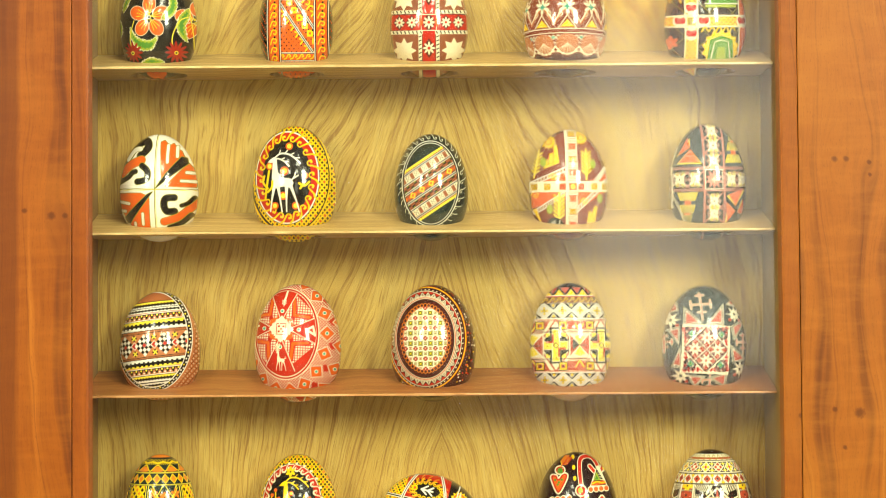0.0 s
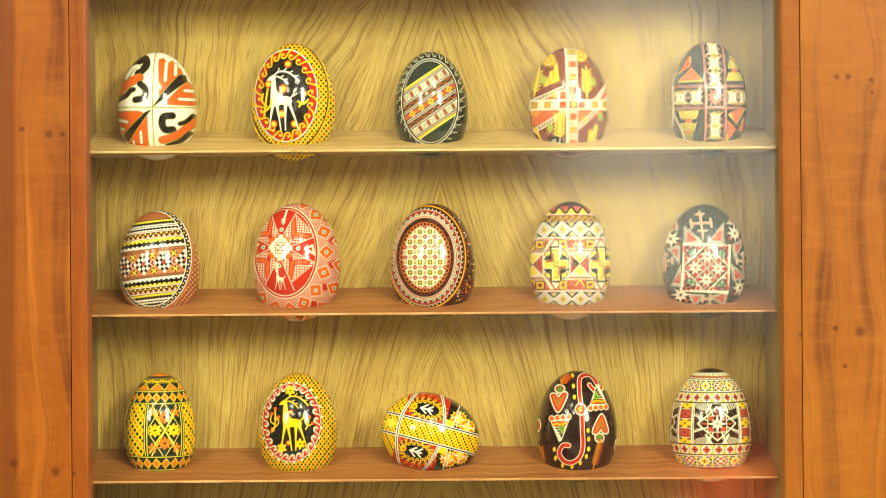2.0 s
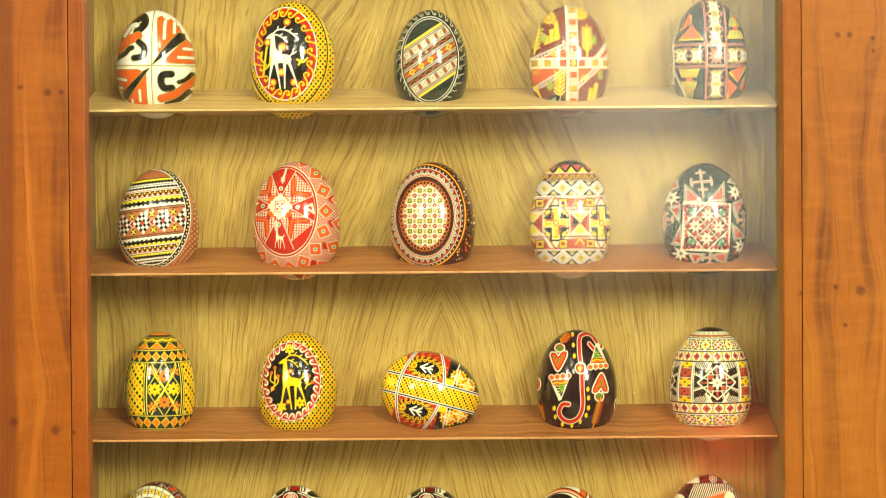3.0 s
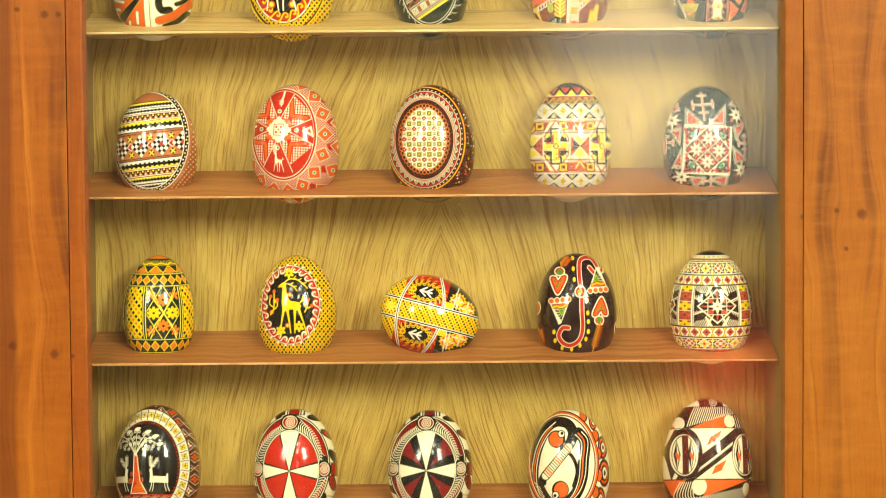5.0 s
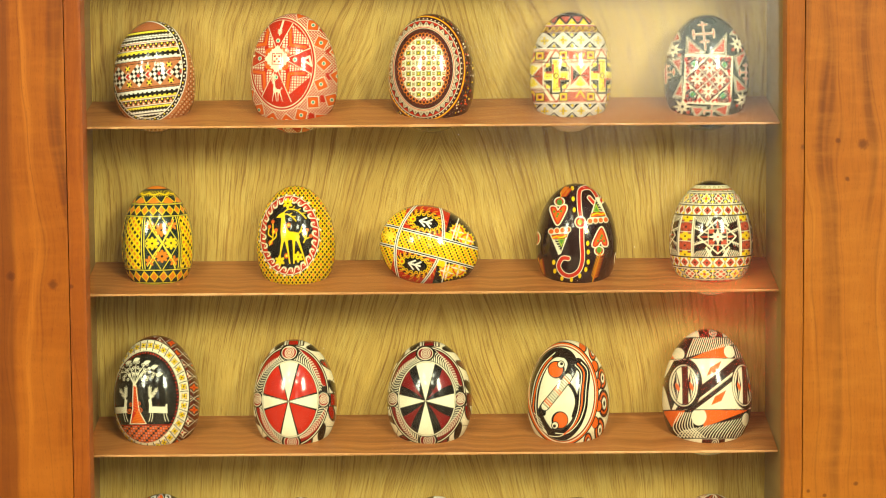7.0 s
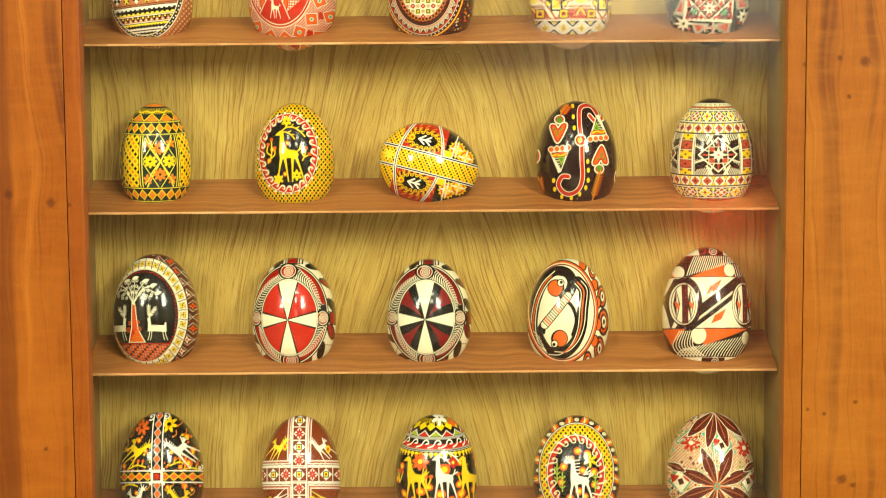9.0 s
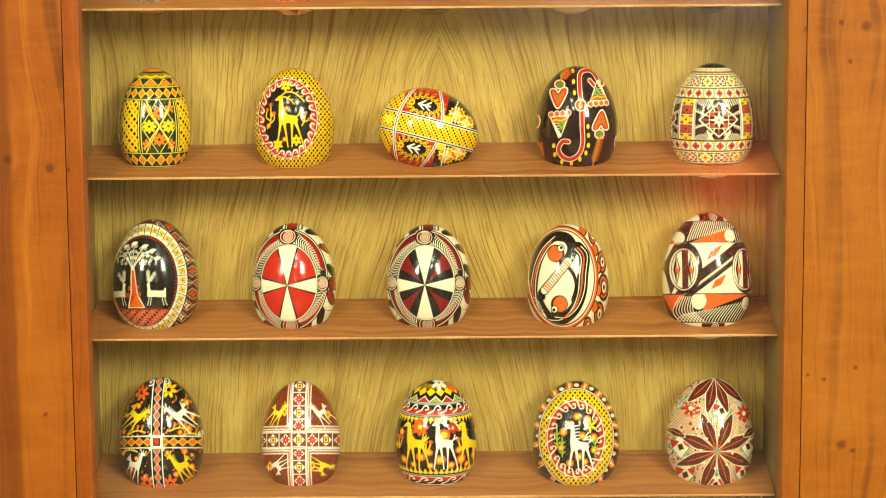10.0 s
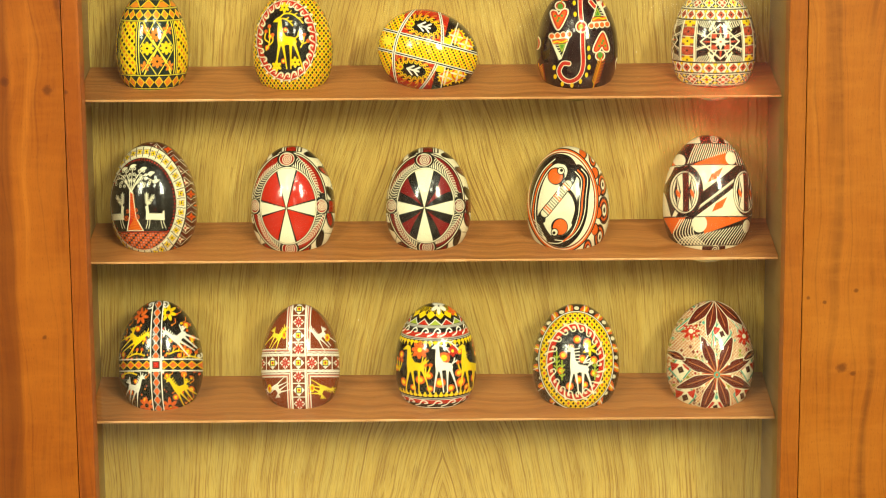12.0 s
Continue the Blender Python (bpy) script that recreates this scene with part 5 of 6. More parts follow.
def hearts_black(e):
    e.flat()

    def stroke(w, *pts):
        e.curve("cr", w + 2.2, *pts)
        e.curve("r", w, *pts)
    stroke(6, (44, 136), (36, 132), (34, 142), (24, 156), (10, 156), (3, 148), (2, 126), (4, 104))
    stroke(6, (5, 100), (5, 70), (6, 40), (0, 22), (-14, 14), (-27, 18), (-34, 30), (-28, 42), (-18, 42))
    e.curve("cr", 8, (20, 140), (30, 130), (40, 134), (44, 142)).curve("r", 5.4, (20, 140), (30, 130), (40, 134), (44, 142))
    dot(e, "cr", 3, 100, 10)
    dot(e, "r", 3, 100, 8)
    dot(e, "lg", 2, 100, 4.4)
    for sgn, x0, y0 in ((1, -34, 112), (-1, 38, 76)):
        P = [(x0 + sgn * a * 0.86, y0 + sgn * b * 0.9) for a, b in ((-2, -18), (-14, 6), (-13, 16), (-4, 15), (0, 9), (8, 18), (17, 16), (14, 4))]
        e.ink("cr", e.d_poly(bend(P, True)) - 1.6).ink("r", e.d_poly(bend(P, True)) + 0.4).ink("o", e.d_poly(bend(P, True)) + 3)
        for u, v in ((-6, 6), (-2, -2), (5, 6), (0, 2)):
            e.ell("g", x0 + sgn * u, y0 + sgn * v, 2)
        e.ell("cr", x0 + sgn * 3, y0 + sgn * 22, 9, 8).ell("r", x0 + sgn * 3, y0 + sgn * 22, 7, 6).ell("g", x0 + sgn * 3, y0 + sgn * 21, 4.6, 5)
    for sgn, x0, y0 in ((1, -33, 72), (-1, 35, 118)):
        P = lambda a, b: (x0 + sgn * a * 0.72, y0 + sgn * b * 0.86)
        e.poly("cr", P(-22, 12), P(24, 16), P(4, -26), P(-2, -28)).poly("k", P(-18, 10), P(18, 12), P(4, -22))
        for k in range(6):
            e.line("cr", 1.3, P(-16 + k * 3, 6 - k * 5.4), P(-4 + k * 1.4, 4 - k * 4.6))
        e.poly("o", P(-18, 8), P(20, 12), P(18, 4), P(-14, 1)).curve("y", 2, P(-16, 4), P(-6, 6), P(4, 4), P(16, 8))
        e.poly("lg", P(-4, 1), P(14, 2), P(5, -14)).poly("g", P(0, 0), P(11, 0), P(5, -9))
        for k in range(4):
            e.ell("cr", *P(-18 + k * 13, 16 + k), 5.2).ell("o", *P(-18 + k * 13, 16 + k), 3.9)
    for x, y in ((-8, 156), (-8, 138), (-7, 120), (-42, 36), (-40, 22), (-28, 10), (-12, 8), (2, 14), (12, 24), (16, 36), (16, 52), (15, 66), (14, 86), (40, 150), (46, 138)):
        e.ell("y", x, y, 2.6, 3.8)
    for x, y, h, r in ((38, 52, -54, 16), (-30, 140, 24, -40), (-60, 4, 40, 10)):
        e.fir("y", x, y, h, 5, 1.2, 8, rot=-r if h < 0 else r)
        e.fir("r", x + 1, y, h, 6, 1.2, 8, rot=-r if h < 0 else r)
    e.ring("cr", -70, 76, 6, 10, 2).ring("r", -70, 76, 4, 8, 2.4).ring("cr", 68, 40, 4, 10, 2)


def tile_row(e, y0, y1, step, x=0.0):
    ym, h = (y0 + y1) / 2, (y1 - y0)
    e.band("cr", y0, y1)
    for j in range(-7, 8):
        o = x + j * step
        e.dia("k", o, ym, step * 0.72, h).dia("bk", o, ym, step * 0.66, h * 0.92).ell("k", o, ym, 1.6)
        for u in (-1, 1):
            e.dia("y", o + step / 2, ym + u * h * 0.42, step * 0.4, h * 0.5)
        e.line("k", 0.7, (o + step * 0.36, y0), (o + step * 0.64, y1)).line("k", 0.7, (o + step * 0.64, y0), (o + step * 0.36, y1))
    e.band("k", y0 - 2.4, y0 - 0.4).band("k", y1 + 0.4, y1 + 2.4)


def star_panels(e):
    e.belt()
    e.band("cr", -30, 170)
    for x in (2, -92, 96):
        e.clip(np.maximum(np.abs(e.x - x) - 34, np.abs(e.y - 78) - 32))
        e.ink("k", e.x * 0 - 5)
        for a in range(8):
            b = a * math.pi / 4
            e.line("cr", 1.6, (x, 78), (x + 46 * math.sin(b + 0.39), 78 + 46 * math.cos(b + 0.39)))
            e.poly(("bk", "ol")[a % 2], (x + 8 * math.sin(b - 0.3), 78 + 8 * math.cos(b - 0.3)), (x + 27 * math.sin(b), 78 + 29 * math.cos(b)), (x + 8 * math.sin(b + 0.3), 78 + 8 * math.cos(b + 0.3)))
            for k in range(6):
                t = 0.39 + b
                e.line("cr", 1, (x + (22 + k * 4) * math.sin(t), 78 + (22 + k * 4) * math.cos(t)), (x + (26 + k * 4) * math.sin(t + 0.12), 78 + (26 + k * 4) * math.cos(t + 0.12)))
        for u in (-1, 1):
            for v in (-1, 1):
                for k in range(7):
                    e.line("cr", 1.1, (x + u * (33 - k * 3.2), 78 + v * 31), (x + u * (28 - k * 3.2), 78 + v * (24 - k * 0.8)))
                e.poly("cr", (x + u * 6, 78 + v * 32), (x + u * 15, 78 + v * 16), (x + u * 17, 78 + v * 18), (x + u * 10, 78 + v * 32))
        e.hoop("cr", x, 78, 38, 38, 2, 45)
        e.box("cr", x, 78, 27, 27).box("k", x, 78, 25, 25)
        for u in (-8.5, 8.5):
            for v in (-8.5, 8.5):
                e.box("bk", x + u, 78 + v, 7, 7)
        e.star("cr", x, 78, 14, 4, 0.3).star("cr", x, 78, 10, 4, 0.4, 0.78).box("bk", x, 78, 3, 3)
        e.belt()
    for x in (-45, 49):
        e.clip(np.maximum(np.abs(e.x - x) - 11.5, np.abs(e.y - 78) - 32))
        e.ink("cr", e.x * 0 - 5)
        for j in range(-2, 3):
            y = 78 + j * 15
            c = "bk" if j % 2 else "y"
            e.box("k", x, y, 20, 14).box(c, x, y, 9, 14).box(c, x, y, 20, 7).box("k", x, y, 3, 3)
            for u in (-7, 7):
                for v in (-5, 5):
                    e.box("bk", x + u, y + v, 3, 2.4)
        e.belt()
    for x in (-59, -32, 35, 63):
        e.clip(np.abs(e.y - 78) - 32)
        e.upright("cr", x - 1.4, x + 1.4).upright("k", x - 0.4, x + 0.4)
        e.belt()
    tile_row(e, 29, 43, 17, 4)
    tile_row(e, 113, 126, 17, 4)
    for y0, y1 in ((8, 26), (129, 147)):
        e.band("cr", y0, y1)
        for j in range(-5, 6):
            x, ym = j * 25 + 8, (y0 + y1) / 2
            e.box("k", x, ym, 23, y1 - y0 - 2).dia("cr", x, ym, 22, y1 - y0).dia("y" if j % 2 else "bk", x, ym, 17, y1 - y0 - 4)
            e.line("cr", 1.4, (x - 8, ym - 6), (x + 8, ym + 6)).line("cr", 1.4, (x + 8, ym - 6), (x - 8, ym + 6)).dia("bk" if j % 2 else "cr", x, ym, 6, 6)
            for u in (-1, 1):
                e.ell("ly", x + u * 11, ym + 5, 1.6).ell("ly", x + u * 11, ym - 5, 1.6)
        e.band("k", y1 + 0.6, y1 + 2)
    e.band("cr", 149, 157).band("bk", 150, 153).curls("ol", 153, 7, 16, 1.6).band("k", 158, 172)
    e.band("bk", -6, 6).curls("k", 3, 6, 14, 1.4).band("k", 6.4, 7.6)


# ---- fifth shelf ----
def tree_oval(e):
    e.flat()
    for j in range(-1, 11):
        for i in range(0, 6):
            x, y = i * 18 + (9 if j % 2 else 0), j * 17
            e.dia("cr", x, y, 19, 18).dia("k", x, y, 17.4, 16.4).dia("bn", x, y, 14, 13).star("cr" if (i + j) % 2 else "o", x, y, 6.5, 4, 0.35).ell("r", x, y, 1.6)
    e.ell("k", -10, 72, 68, 87).ell("cr", -10, 72, 66.6, 85.6).ell("k", -11, 71, 55, 70)
    n = 34
    for i in range(n):
        a = 2 * math.pi * i / n
        x, y = -10.5 + 60.6 * math.cos(a), 71.5 + 77.6 * math.sin(a)
        e.box("bn", x, y, 8, 8.6, math.degrees(a)).box("cr", x, y, 6.6, 7.2, math.degrees(a)).box("k", x, y, 5.6, 5.8, math.degrees(a)).petals("y", x, y, 4.6, 4, 1.3, a + 0.78).ell("k", x, y, 1.2)
        b = a + math.pi / n
        e.line("k", 1.3, (-10.5 + 55.5 * math.cos(b), 71.5 + 70.5 * math.sin(b)), (-10.5 + 66 * math.cos(b), 71.5 + 85 * math.sin(b)))
    e.ring("cr", -11, 71, 54.4, 69.4, 0.9)
    for i in range(76):
        a = 2 * math.pi * i / 76
        e.ell("r", -11.5 + 52 * math.cos(a), 70.5 + 66.5 * math.sin(a), 1.4)
    e.clip(e.d_ell(-11.5, 70, 53, 68))
    e.band("pk", -20, 27.5).grid("k", 4, 3.6, 0.8)
    for i in range(-18, 12):
        for j in range(-4, 8):
            if (i + j) % 2:
                e.box("o", i * 4 + 2, j * 3.6 + 1.8, 3.4, 3)
            elif (i - j) % 4 == 0:
                e.box("k", i * 4 + 2, j * 3.6 + 1.8, 3, 2.6)
    e.band("k", 27, 29.6).band("r", 27.8, 28.8)
    e.poly("cr", (-37, 30), (-8, 30), (-19, 50), (-24, 88), (-30, 90), (-31, 52)).poly("r", (-35, 31), (-10, 31), (-20.4, 49), (-25, 86), (-29, 88), (-29.6, 52))
    for k in range(10):
        e.line("or", 0.9, (-28, 50 + k * 4), (-22, 47 + k * 4)).line("or", 0.9, (-34 + k * 1.2, 32 + k * 1.8), (-12 - k * 0.8, 32 + k * 1.8))
    for a, ln in ((-66, 40), (-44, 44), (-20, 38), (2, 40), (28, 40), (48, 42), (68, 42)):
        b = math.radians(a)
        x1, y1 = -27 + ln * math.sin(b), 88 + ln * math.cos(b) * 0.95
        e.curve("cr", 1.0, (-27, 88), (-27 + ln * 0.5 * math.sin(b * 0.8), 88 + ln * 0.5), (x1, y1)).blob("cr", (x1 - 5, y1), (x1 - 1, y1 + 3.6), (x1 + 6, y1 + 2.6), (x1, y1 - 1.8))
        for k in (0.42, 0.64, 0.86):
            for sg in (-1, 1):
                x, y = -27 + ln * k * math.sin(b) + sg * 3.6, 88 + ln * k * math.cos(b) * 0.95 + 2.4
                e.ring("cr", x, y, 1.7, 1.7, 0.9)
    for x, f in ((-55, -1), (11, 1)):
        hx = x - 12.5 * f
        e.poly("cr", (x - 15 * f, 47), (x + 14 * f, 46), (x + 14 * f, 60), (x + 12 * f, 60), (x + 11 * f, 55.6), (hx + 3 * f, 56), (hx + 1.6 * f, 68), (hx - 3 * f, 66), (hx - 1.6 * f, 60))
        for u in (-13, -9.4, 9, 13):
            e.line("cr", 0.9, (x + u * 0.9, 48), (x + u * 0.98, 41), (x + u * 1.18, 34))
        for sg in (-1, 1):
            e.fir("cr", hx, 67, 20, 2.6, 0.9, 6, rot=-f * 16 - sg * 18)
    for sg in (-1, 1):
        e.spiral("o", -27 + sg * 9, 50, 5, 1.6, 1.0, hand=sg).spiral("o", -27 + sg * 7, 60, 3.4, 1.4, 0.9, hand=sg)


def cross_oval(e, field, deep, shade):
    e.flat()
    # cream shoulders with black lens shapes and barred tabs
    for k in range(14):
        a = 2 * math.pi * k / 14 + 0.1
        x, y = 66 * math.cos(a), 80 + 84 * math.sin(a)
        e.ell("k", x, y, 5.4, 15, math.degrees(a) + 28).ell(deep if k % 2 else "k", x, y, 3.6, 11.4, math.degrees(a) + 28)
        e.line("k", 0.9, (60 * math.cos(a + 0.1), 79 + 77 * math.sin(a + 0.1)), (76 * math.cos(a + 0.22), 80 + 95 * math.sin(a + 0.22)))
    for x, y, w, h in ((0, 163, 15, 14), (68, 70, 13, 17), (-70, 70, 9, 17)):
        e.box("k", x, y, w + 20, h + 4).box("cr", x, y, w + 15, h + 2).box("k", x, y, w + 9, h + 3).box("cr", x, y, w + 5, h + 2).box("k", x, y, w + 2.4, h + 3).box(deep, x, y, w, h)
    cx, cy = -4, 75
    e.ell("k", cx, cy + 1, 63.5, 79).ell("cr", cx, cy + 1, 62, 77.4).ell("k", cx, cy + 1, 60.8, 76)
    for q in range(4):
        a0 = q * math.pi / 2
        # a red crescent outside, a hatched horn inside
        outer = [(cx + 60 * math.cos(a0 + t), cy + 1 + 75 * math.sin(a0 + t)) for t in (0.2, 0.5, 0.8, 1.1, 1.35)]
        inner = [(cx + (60 - d) * math.cos(a0 + t), cy + 1 + (75 - d) * math.sin(a0 + t)) for t, d in ((1.3, 1), (1.05, 6), (0.8, 10), (0.5, 11), (0.22, 5))]
        e.poly("cr", *[(x + (cx - x) * 0.012, y + (cy - y) * 0.012) for x, y in outer + inner]).poly(deep, *(outer + inner))
        for k in range(20):
            t = a0 + 0.16 + k * 0.066
            r = 4.4 + 9.4 * (k / 19) ** 0.8
            e.curve("cr", 1.35, (cx + 47 * math.cos(t), cy - 3 + 60 * math.sin(t)), (cx + (47 + r * 0.6) * math.cos(t + 0.06), cy - 2.4 + (60 + r * 0.6) * math.sin(t + 0.06)), (cx + (47 + r) * math.cos(t + 0.015), cy - 1.6 + (60 + r) * math.sin(t + 0.015)))
    for x, y in ((-6, 143), (-3, 5), (-60, 71), (50, 70)):
        rx = 13 if abs(x) < 10 else 9
        e.ell("k", x, y, rx + 3, 12.6).ell("cr", x, y, rx - 0.4, 10.6).ell(deep, x, y, rx - 1.4, 9.4).spiral("cr", x, y, 9 if rx > 10 else 7.4, 3.4, 1.15)
    e.ell("k", cx, 71, 47.6, 60.5).ell("cr", cx, 71, 46.6, 59.4).ell("k", cx, 71, 45.2, 57.8).ell(field, cx, 71, 44.4, 57)
    e.clip(e.d_ell(cx, 71, 44.8, 57.4))
    x0, y0 = -6, 67
    if shade:
        for sx in (-1, 1):
            for sy in (-1, 1):
                e.blob("k", (x0, y0), (x0 + sx * 26, y0 + sy * 8), (x0 + sx * 50, y0 + sy * 12), (x0 + sx * 46, y0 + sy * 26), (x0 + sx * 24, y0 + sy * 18))
                e.blob("k", (x0, y0), (x0 + sx * 6, y0 + sy * 26), (x0 + sx * 12, y0 + sy * 62), (x0 + sx * 27, y0 + sy * 56), (x0 + sx * 19, y0 + sy * 28))
    for wide, c in ((3.4, "k"), (0.0, "cr")):
        for dx, dy in ((1, 0), (-1, 0), (0, 1), (0, -1)):
            far, half = (50, 12.5 + wide) if dx else (70, 18 + wide)
            e.poly(c, (x0 - dy * wide * 0.4, y0 - dx * wide * 0.4), (x0 + dx * far - dy * half, y0 + dy * far - dx * half), (x0 + dx * far + dy * half, y0 + dy * far + dx * half), (x0 + dy * wide * 0.4, y0 + dx * wide * 0.4))
    e.flat()


def red_cross_oval(e):
    cross_oval(e, "r", "r2", False)


def dark_cross_oval(e):
    cross_oval(e, "dr", "dr", True)


def serpent_cream(e):
    e.flat()
    # dark scrolls round the side
    for x, y, r in ((55, 104, 11), (57, 64, 13), (50, 22, 12), (30, 2, 10), (40, 146, 9)):
        e.ell("k", x, y, r * 0.8, r * 1.7).ell("br", x, y, r * 0.8 - 1.8, r * 1.7 - 2.4).ring("o", x, y, r * 0.5, r * 1.15, 1.4).ell("cr", x + 1, y, r * 0.3, r * 0.7).ell("k", x + 1, y, r * 0.14, r * 0.34)
    for x, y in ((43, 122), (47, 94), (48, 60), (42, 34), (24, 154)):
        e.ell("k", x, y, 7, 10).ell("o", x - 1, y, 5.6, 8.6)
    cx, cy = -12, 80
    e.ell("k", cx, cy, 60, 82).ell("o", cx, cy, 58.8, 80.6).ell("k", cx - 0.6, cy, 53.6, 75).ell("cr", cx - 0.6, cy, 52.4, 73.6)
    e.clip(e.d_ell(cx - 0.6, cy, 52.4, 73.6))
    left = ((-54, 24), (-62, 56), (-58, 92), (-46, 122), (-28, 142), (-6, 142), (4, 128), (0, 112), (-10, 102))
    e.curve("k", 17, *left).curve("cr", 1.3, (-58, 30), (-64, 60), (-58, 98), (-44, 126), (-24, 144)).curve("cr", 1.3, (-50, 24), (-57, 56), (-53, 92), (-40, 120), (-24, 135), (-10, 134))
    e.curve("o", 2.2, (-55, 28), (-61, 58), (-56, 92), (-43, 122), (-30, 136))
    right = ((14, 126), (24, 112), (21, 84), (18, 56), (8, 32), (-10, 16), (-30, 16), (-44, 34), (-50, 52), (-38, 70))
    e.curve("k", 19, *right[:7]).curve("k", 9, *right[6:])
    for o in (-5.5, 5):
        e.curve("cr", 1.3, *[(x + o, y + 0.4 * o) for x, y in right[:7]])
    e.curve("o", 2.4, *[(x - 1, y) for x, y in right[:6]])
    e.curve("k", 6, (-44, 48), (-40, 66), (-22, 84), (-6, 100), (4, 116)).curve("k", 6, (-10, 102), (4, 86), (10, 66), (4, 44))
    # striped bar between the two heads
    e.line("k", 15, (-42, 60), (-4, 104)).line("cr", 12, (-42, 60), (-4, 104))
    for k in range(15):
        t = k / 14
        x, y = -41 + 37 * t, 61 + 42 * t
        e.line("o" if k in (1, 2, 7, 8, 13) else "k", 2.4 if k in (1, 2, 7, 8, 13) else 1.4, (x - 4.4, y + 4.4), (x + 4.4, y - 4.4))
    for x, y, sg in ((-23, 117, 1), (-18, 38, -1)):
        e.ell("k", x, y, 14, 14).ell("o", x - sg, y, 11.6, 12).ell("k", x + sg * 8, y + sg * 8, 6.4).ell("cr", x + sg * 8, y + sg * 8, 4.8).ell("k", x + sg * 9, y + sg * 9, 2.6)
    e.flat()
    e.ring("cr", cx - 0.3, cy, 55.2, 76.8, 1.2).ring("k", cx, cy, 59.6, 81.6, 1.2)
    for k in range(6):
        e.line("cr", 1.0, (-60 + k * 2.6, 50 - k * 6), (-50 + k * 3, 40 - k * 6))


def geometric_cream(e):
    e.flat()
    sag = 0.0012
    e.y = e.y + sag * 0 * e.x
    e.band("k", 48.5, 50.5).band("k", 121, 123)
    e.poly("k", (-60, 48), (-30, 120), (-54, 120), (-70, 90))
    # middle: diagonal ladder and two lens medallions
    for o, c, w in ((0, "k", 11), (8.5, "k", 2), (4.8, "cr", 2.4), (12, "k", 5), (-9, "k", 6)):
        e.clip(np.maximum(50 - e.y, e.y - 121))
        e.line(c, w, (-48, 50 - o), (58, 122 - o))
        e.flat()
    e.clip(np.maximum(50 - e.y, e.y - 121))
    for x in (-42, 52):
        e.ell("k", x + 3, 86, 24, 36).ell("cr", x, 84, 20, 29).ring("k", x, 84, 17, 27, 1)
        for u in (-10, 10):
            e.poly("k", (x + u, 62), (x + u - 5, 84), (x + u, 106), (x + u + 5, 84)).poly("cr", (x + u, 66), (x + u + 3, 84), (x + u, 102))
            e.ell("o", x + u + 1, 82, 2.4, 6, 20)
        e.box("k", x + 2, 84, 9, 54).box("br", x + 2, 84, 7, 54)
        for k in range(-11, 12):
            e.box("k", x + 2, 84 + k * 2.4, 7, 0.8)
    for x, y in ((4, 107), (10, 66)):
        e.poly("o", (x - 12, y - 10), (x - 6, y + 2), (x + 12, y + 11), (x + 4, y - 4))
    e.flat()
    for y0, y1, sg in ((10, 49, -1), (122, 152, 1)):
        e.clip(np.maximum(y0 - e.y, e.y - y1))
        e.ink("k", e.x * 0 - 5)
        ym = (y0 + y1) / 2
        if sg < 0:
            e.poly("o", (-20, 49), (60, 49), (-12, 26)).poly("o", (-70, 49), (-40, 49), (-58, 26))
            e.ell("cr", -20, 40, 11, 12).ell("cr", 56, 36, 7, 9)
            for k in range(22):
                e.curve("cr", 1.2, (-50 + k * 4.6, 10), (-46 + k * 4.6, 18), (-38 + k * 5, 22 + k * 0.9))
            for k in range(8):
                e.curve("cr", 1.2, (-48 + k * 3, 46), (-56 + k * 4, 26), (-44 + k * 5, 10))
        else:
            e.poly("o", (-30, 122), (26, 122), (22, 142)).poly("o", (-70, 122), (-52, 122), (-50, 140))
            e.ell("cr", -47, 129, 8, 9).ell("cr", 30, 131, 9, 9)
            for k in range(22):
                e.curve("cr", 1.2, (-36 + k * 3.6, 124 + k * 0.9), (-30 + k * 3.4, 138 + k * 0.3), (-22 + k * 3, 152))
            for k in range(6):
                e.line("cr", 1.2, (40 + k * 4, 122), (36 + k * 4, 140))
        e.flat()
    e.line("k", 1.2, (-70, 152), (70, 152)).line("k", 1.2, (-60, 10), (60, 10))
    e.box("mr", 4, 160, 38, 16).spiral("cr", 6, 159, 7, 2.2, 1.1)
    e.box("mr", 4, 3, 36, 12).spiral("cr", 6, 3, 7, 2.4, 1.2)


# ---- sixth shelf ----
def creature(e, c, x, y, s, flip, rot):
    """A leaping deer, turned by rot degrees."""
    e.flat(x, y, rot)
    e.deer(c, 0, -16 * s, s, flip, antlers=False)
    for k in range(4):
        e.line(c, 1.3, (flip * s * -6, s * (8 + k * 4)), (flip * s * -1, s * (10 + k * 4)))
    for k in (-1, 0, 1):
        e.line(c, 1.4, (flip * s * 11, s * 4), (flip * s * (18 + 2 * k), s * (9 - 5 * k))).line(c, 1.2, (-flip * s * 9, s * 20), (flip * s * (-8 + 6 * k), s * 30))
    e.flat()


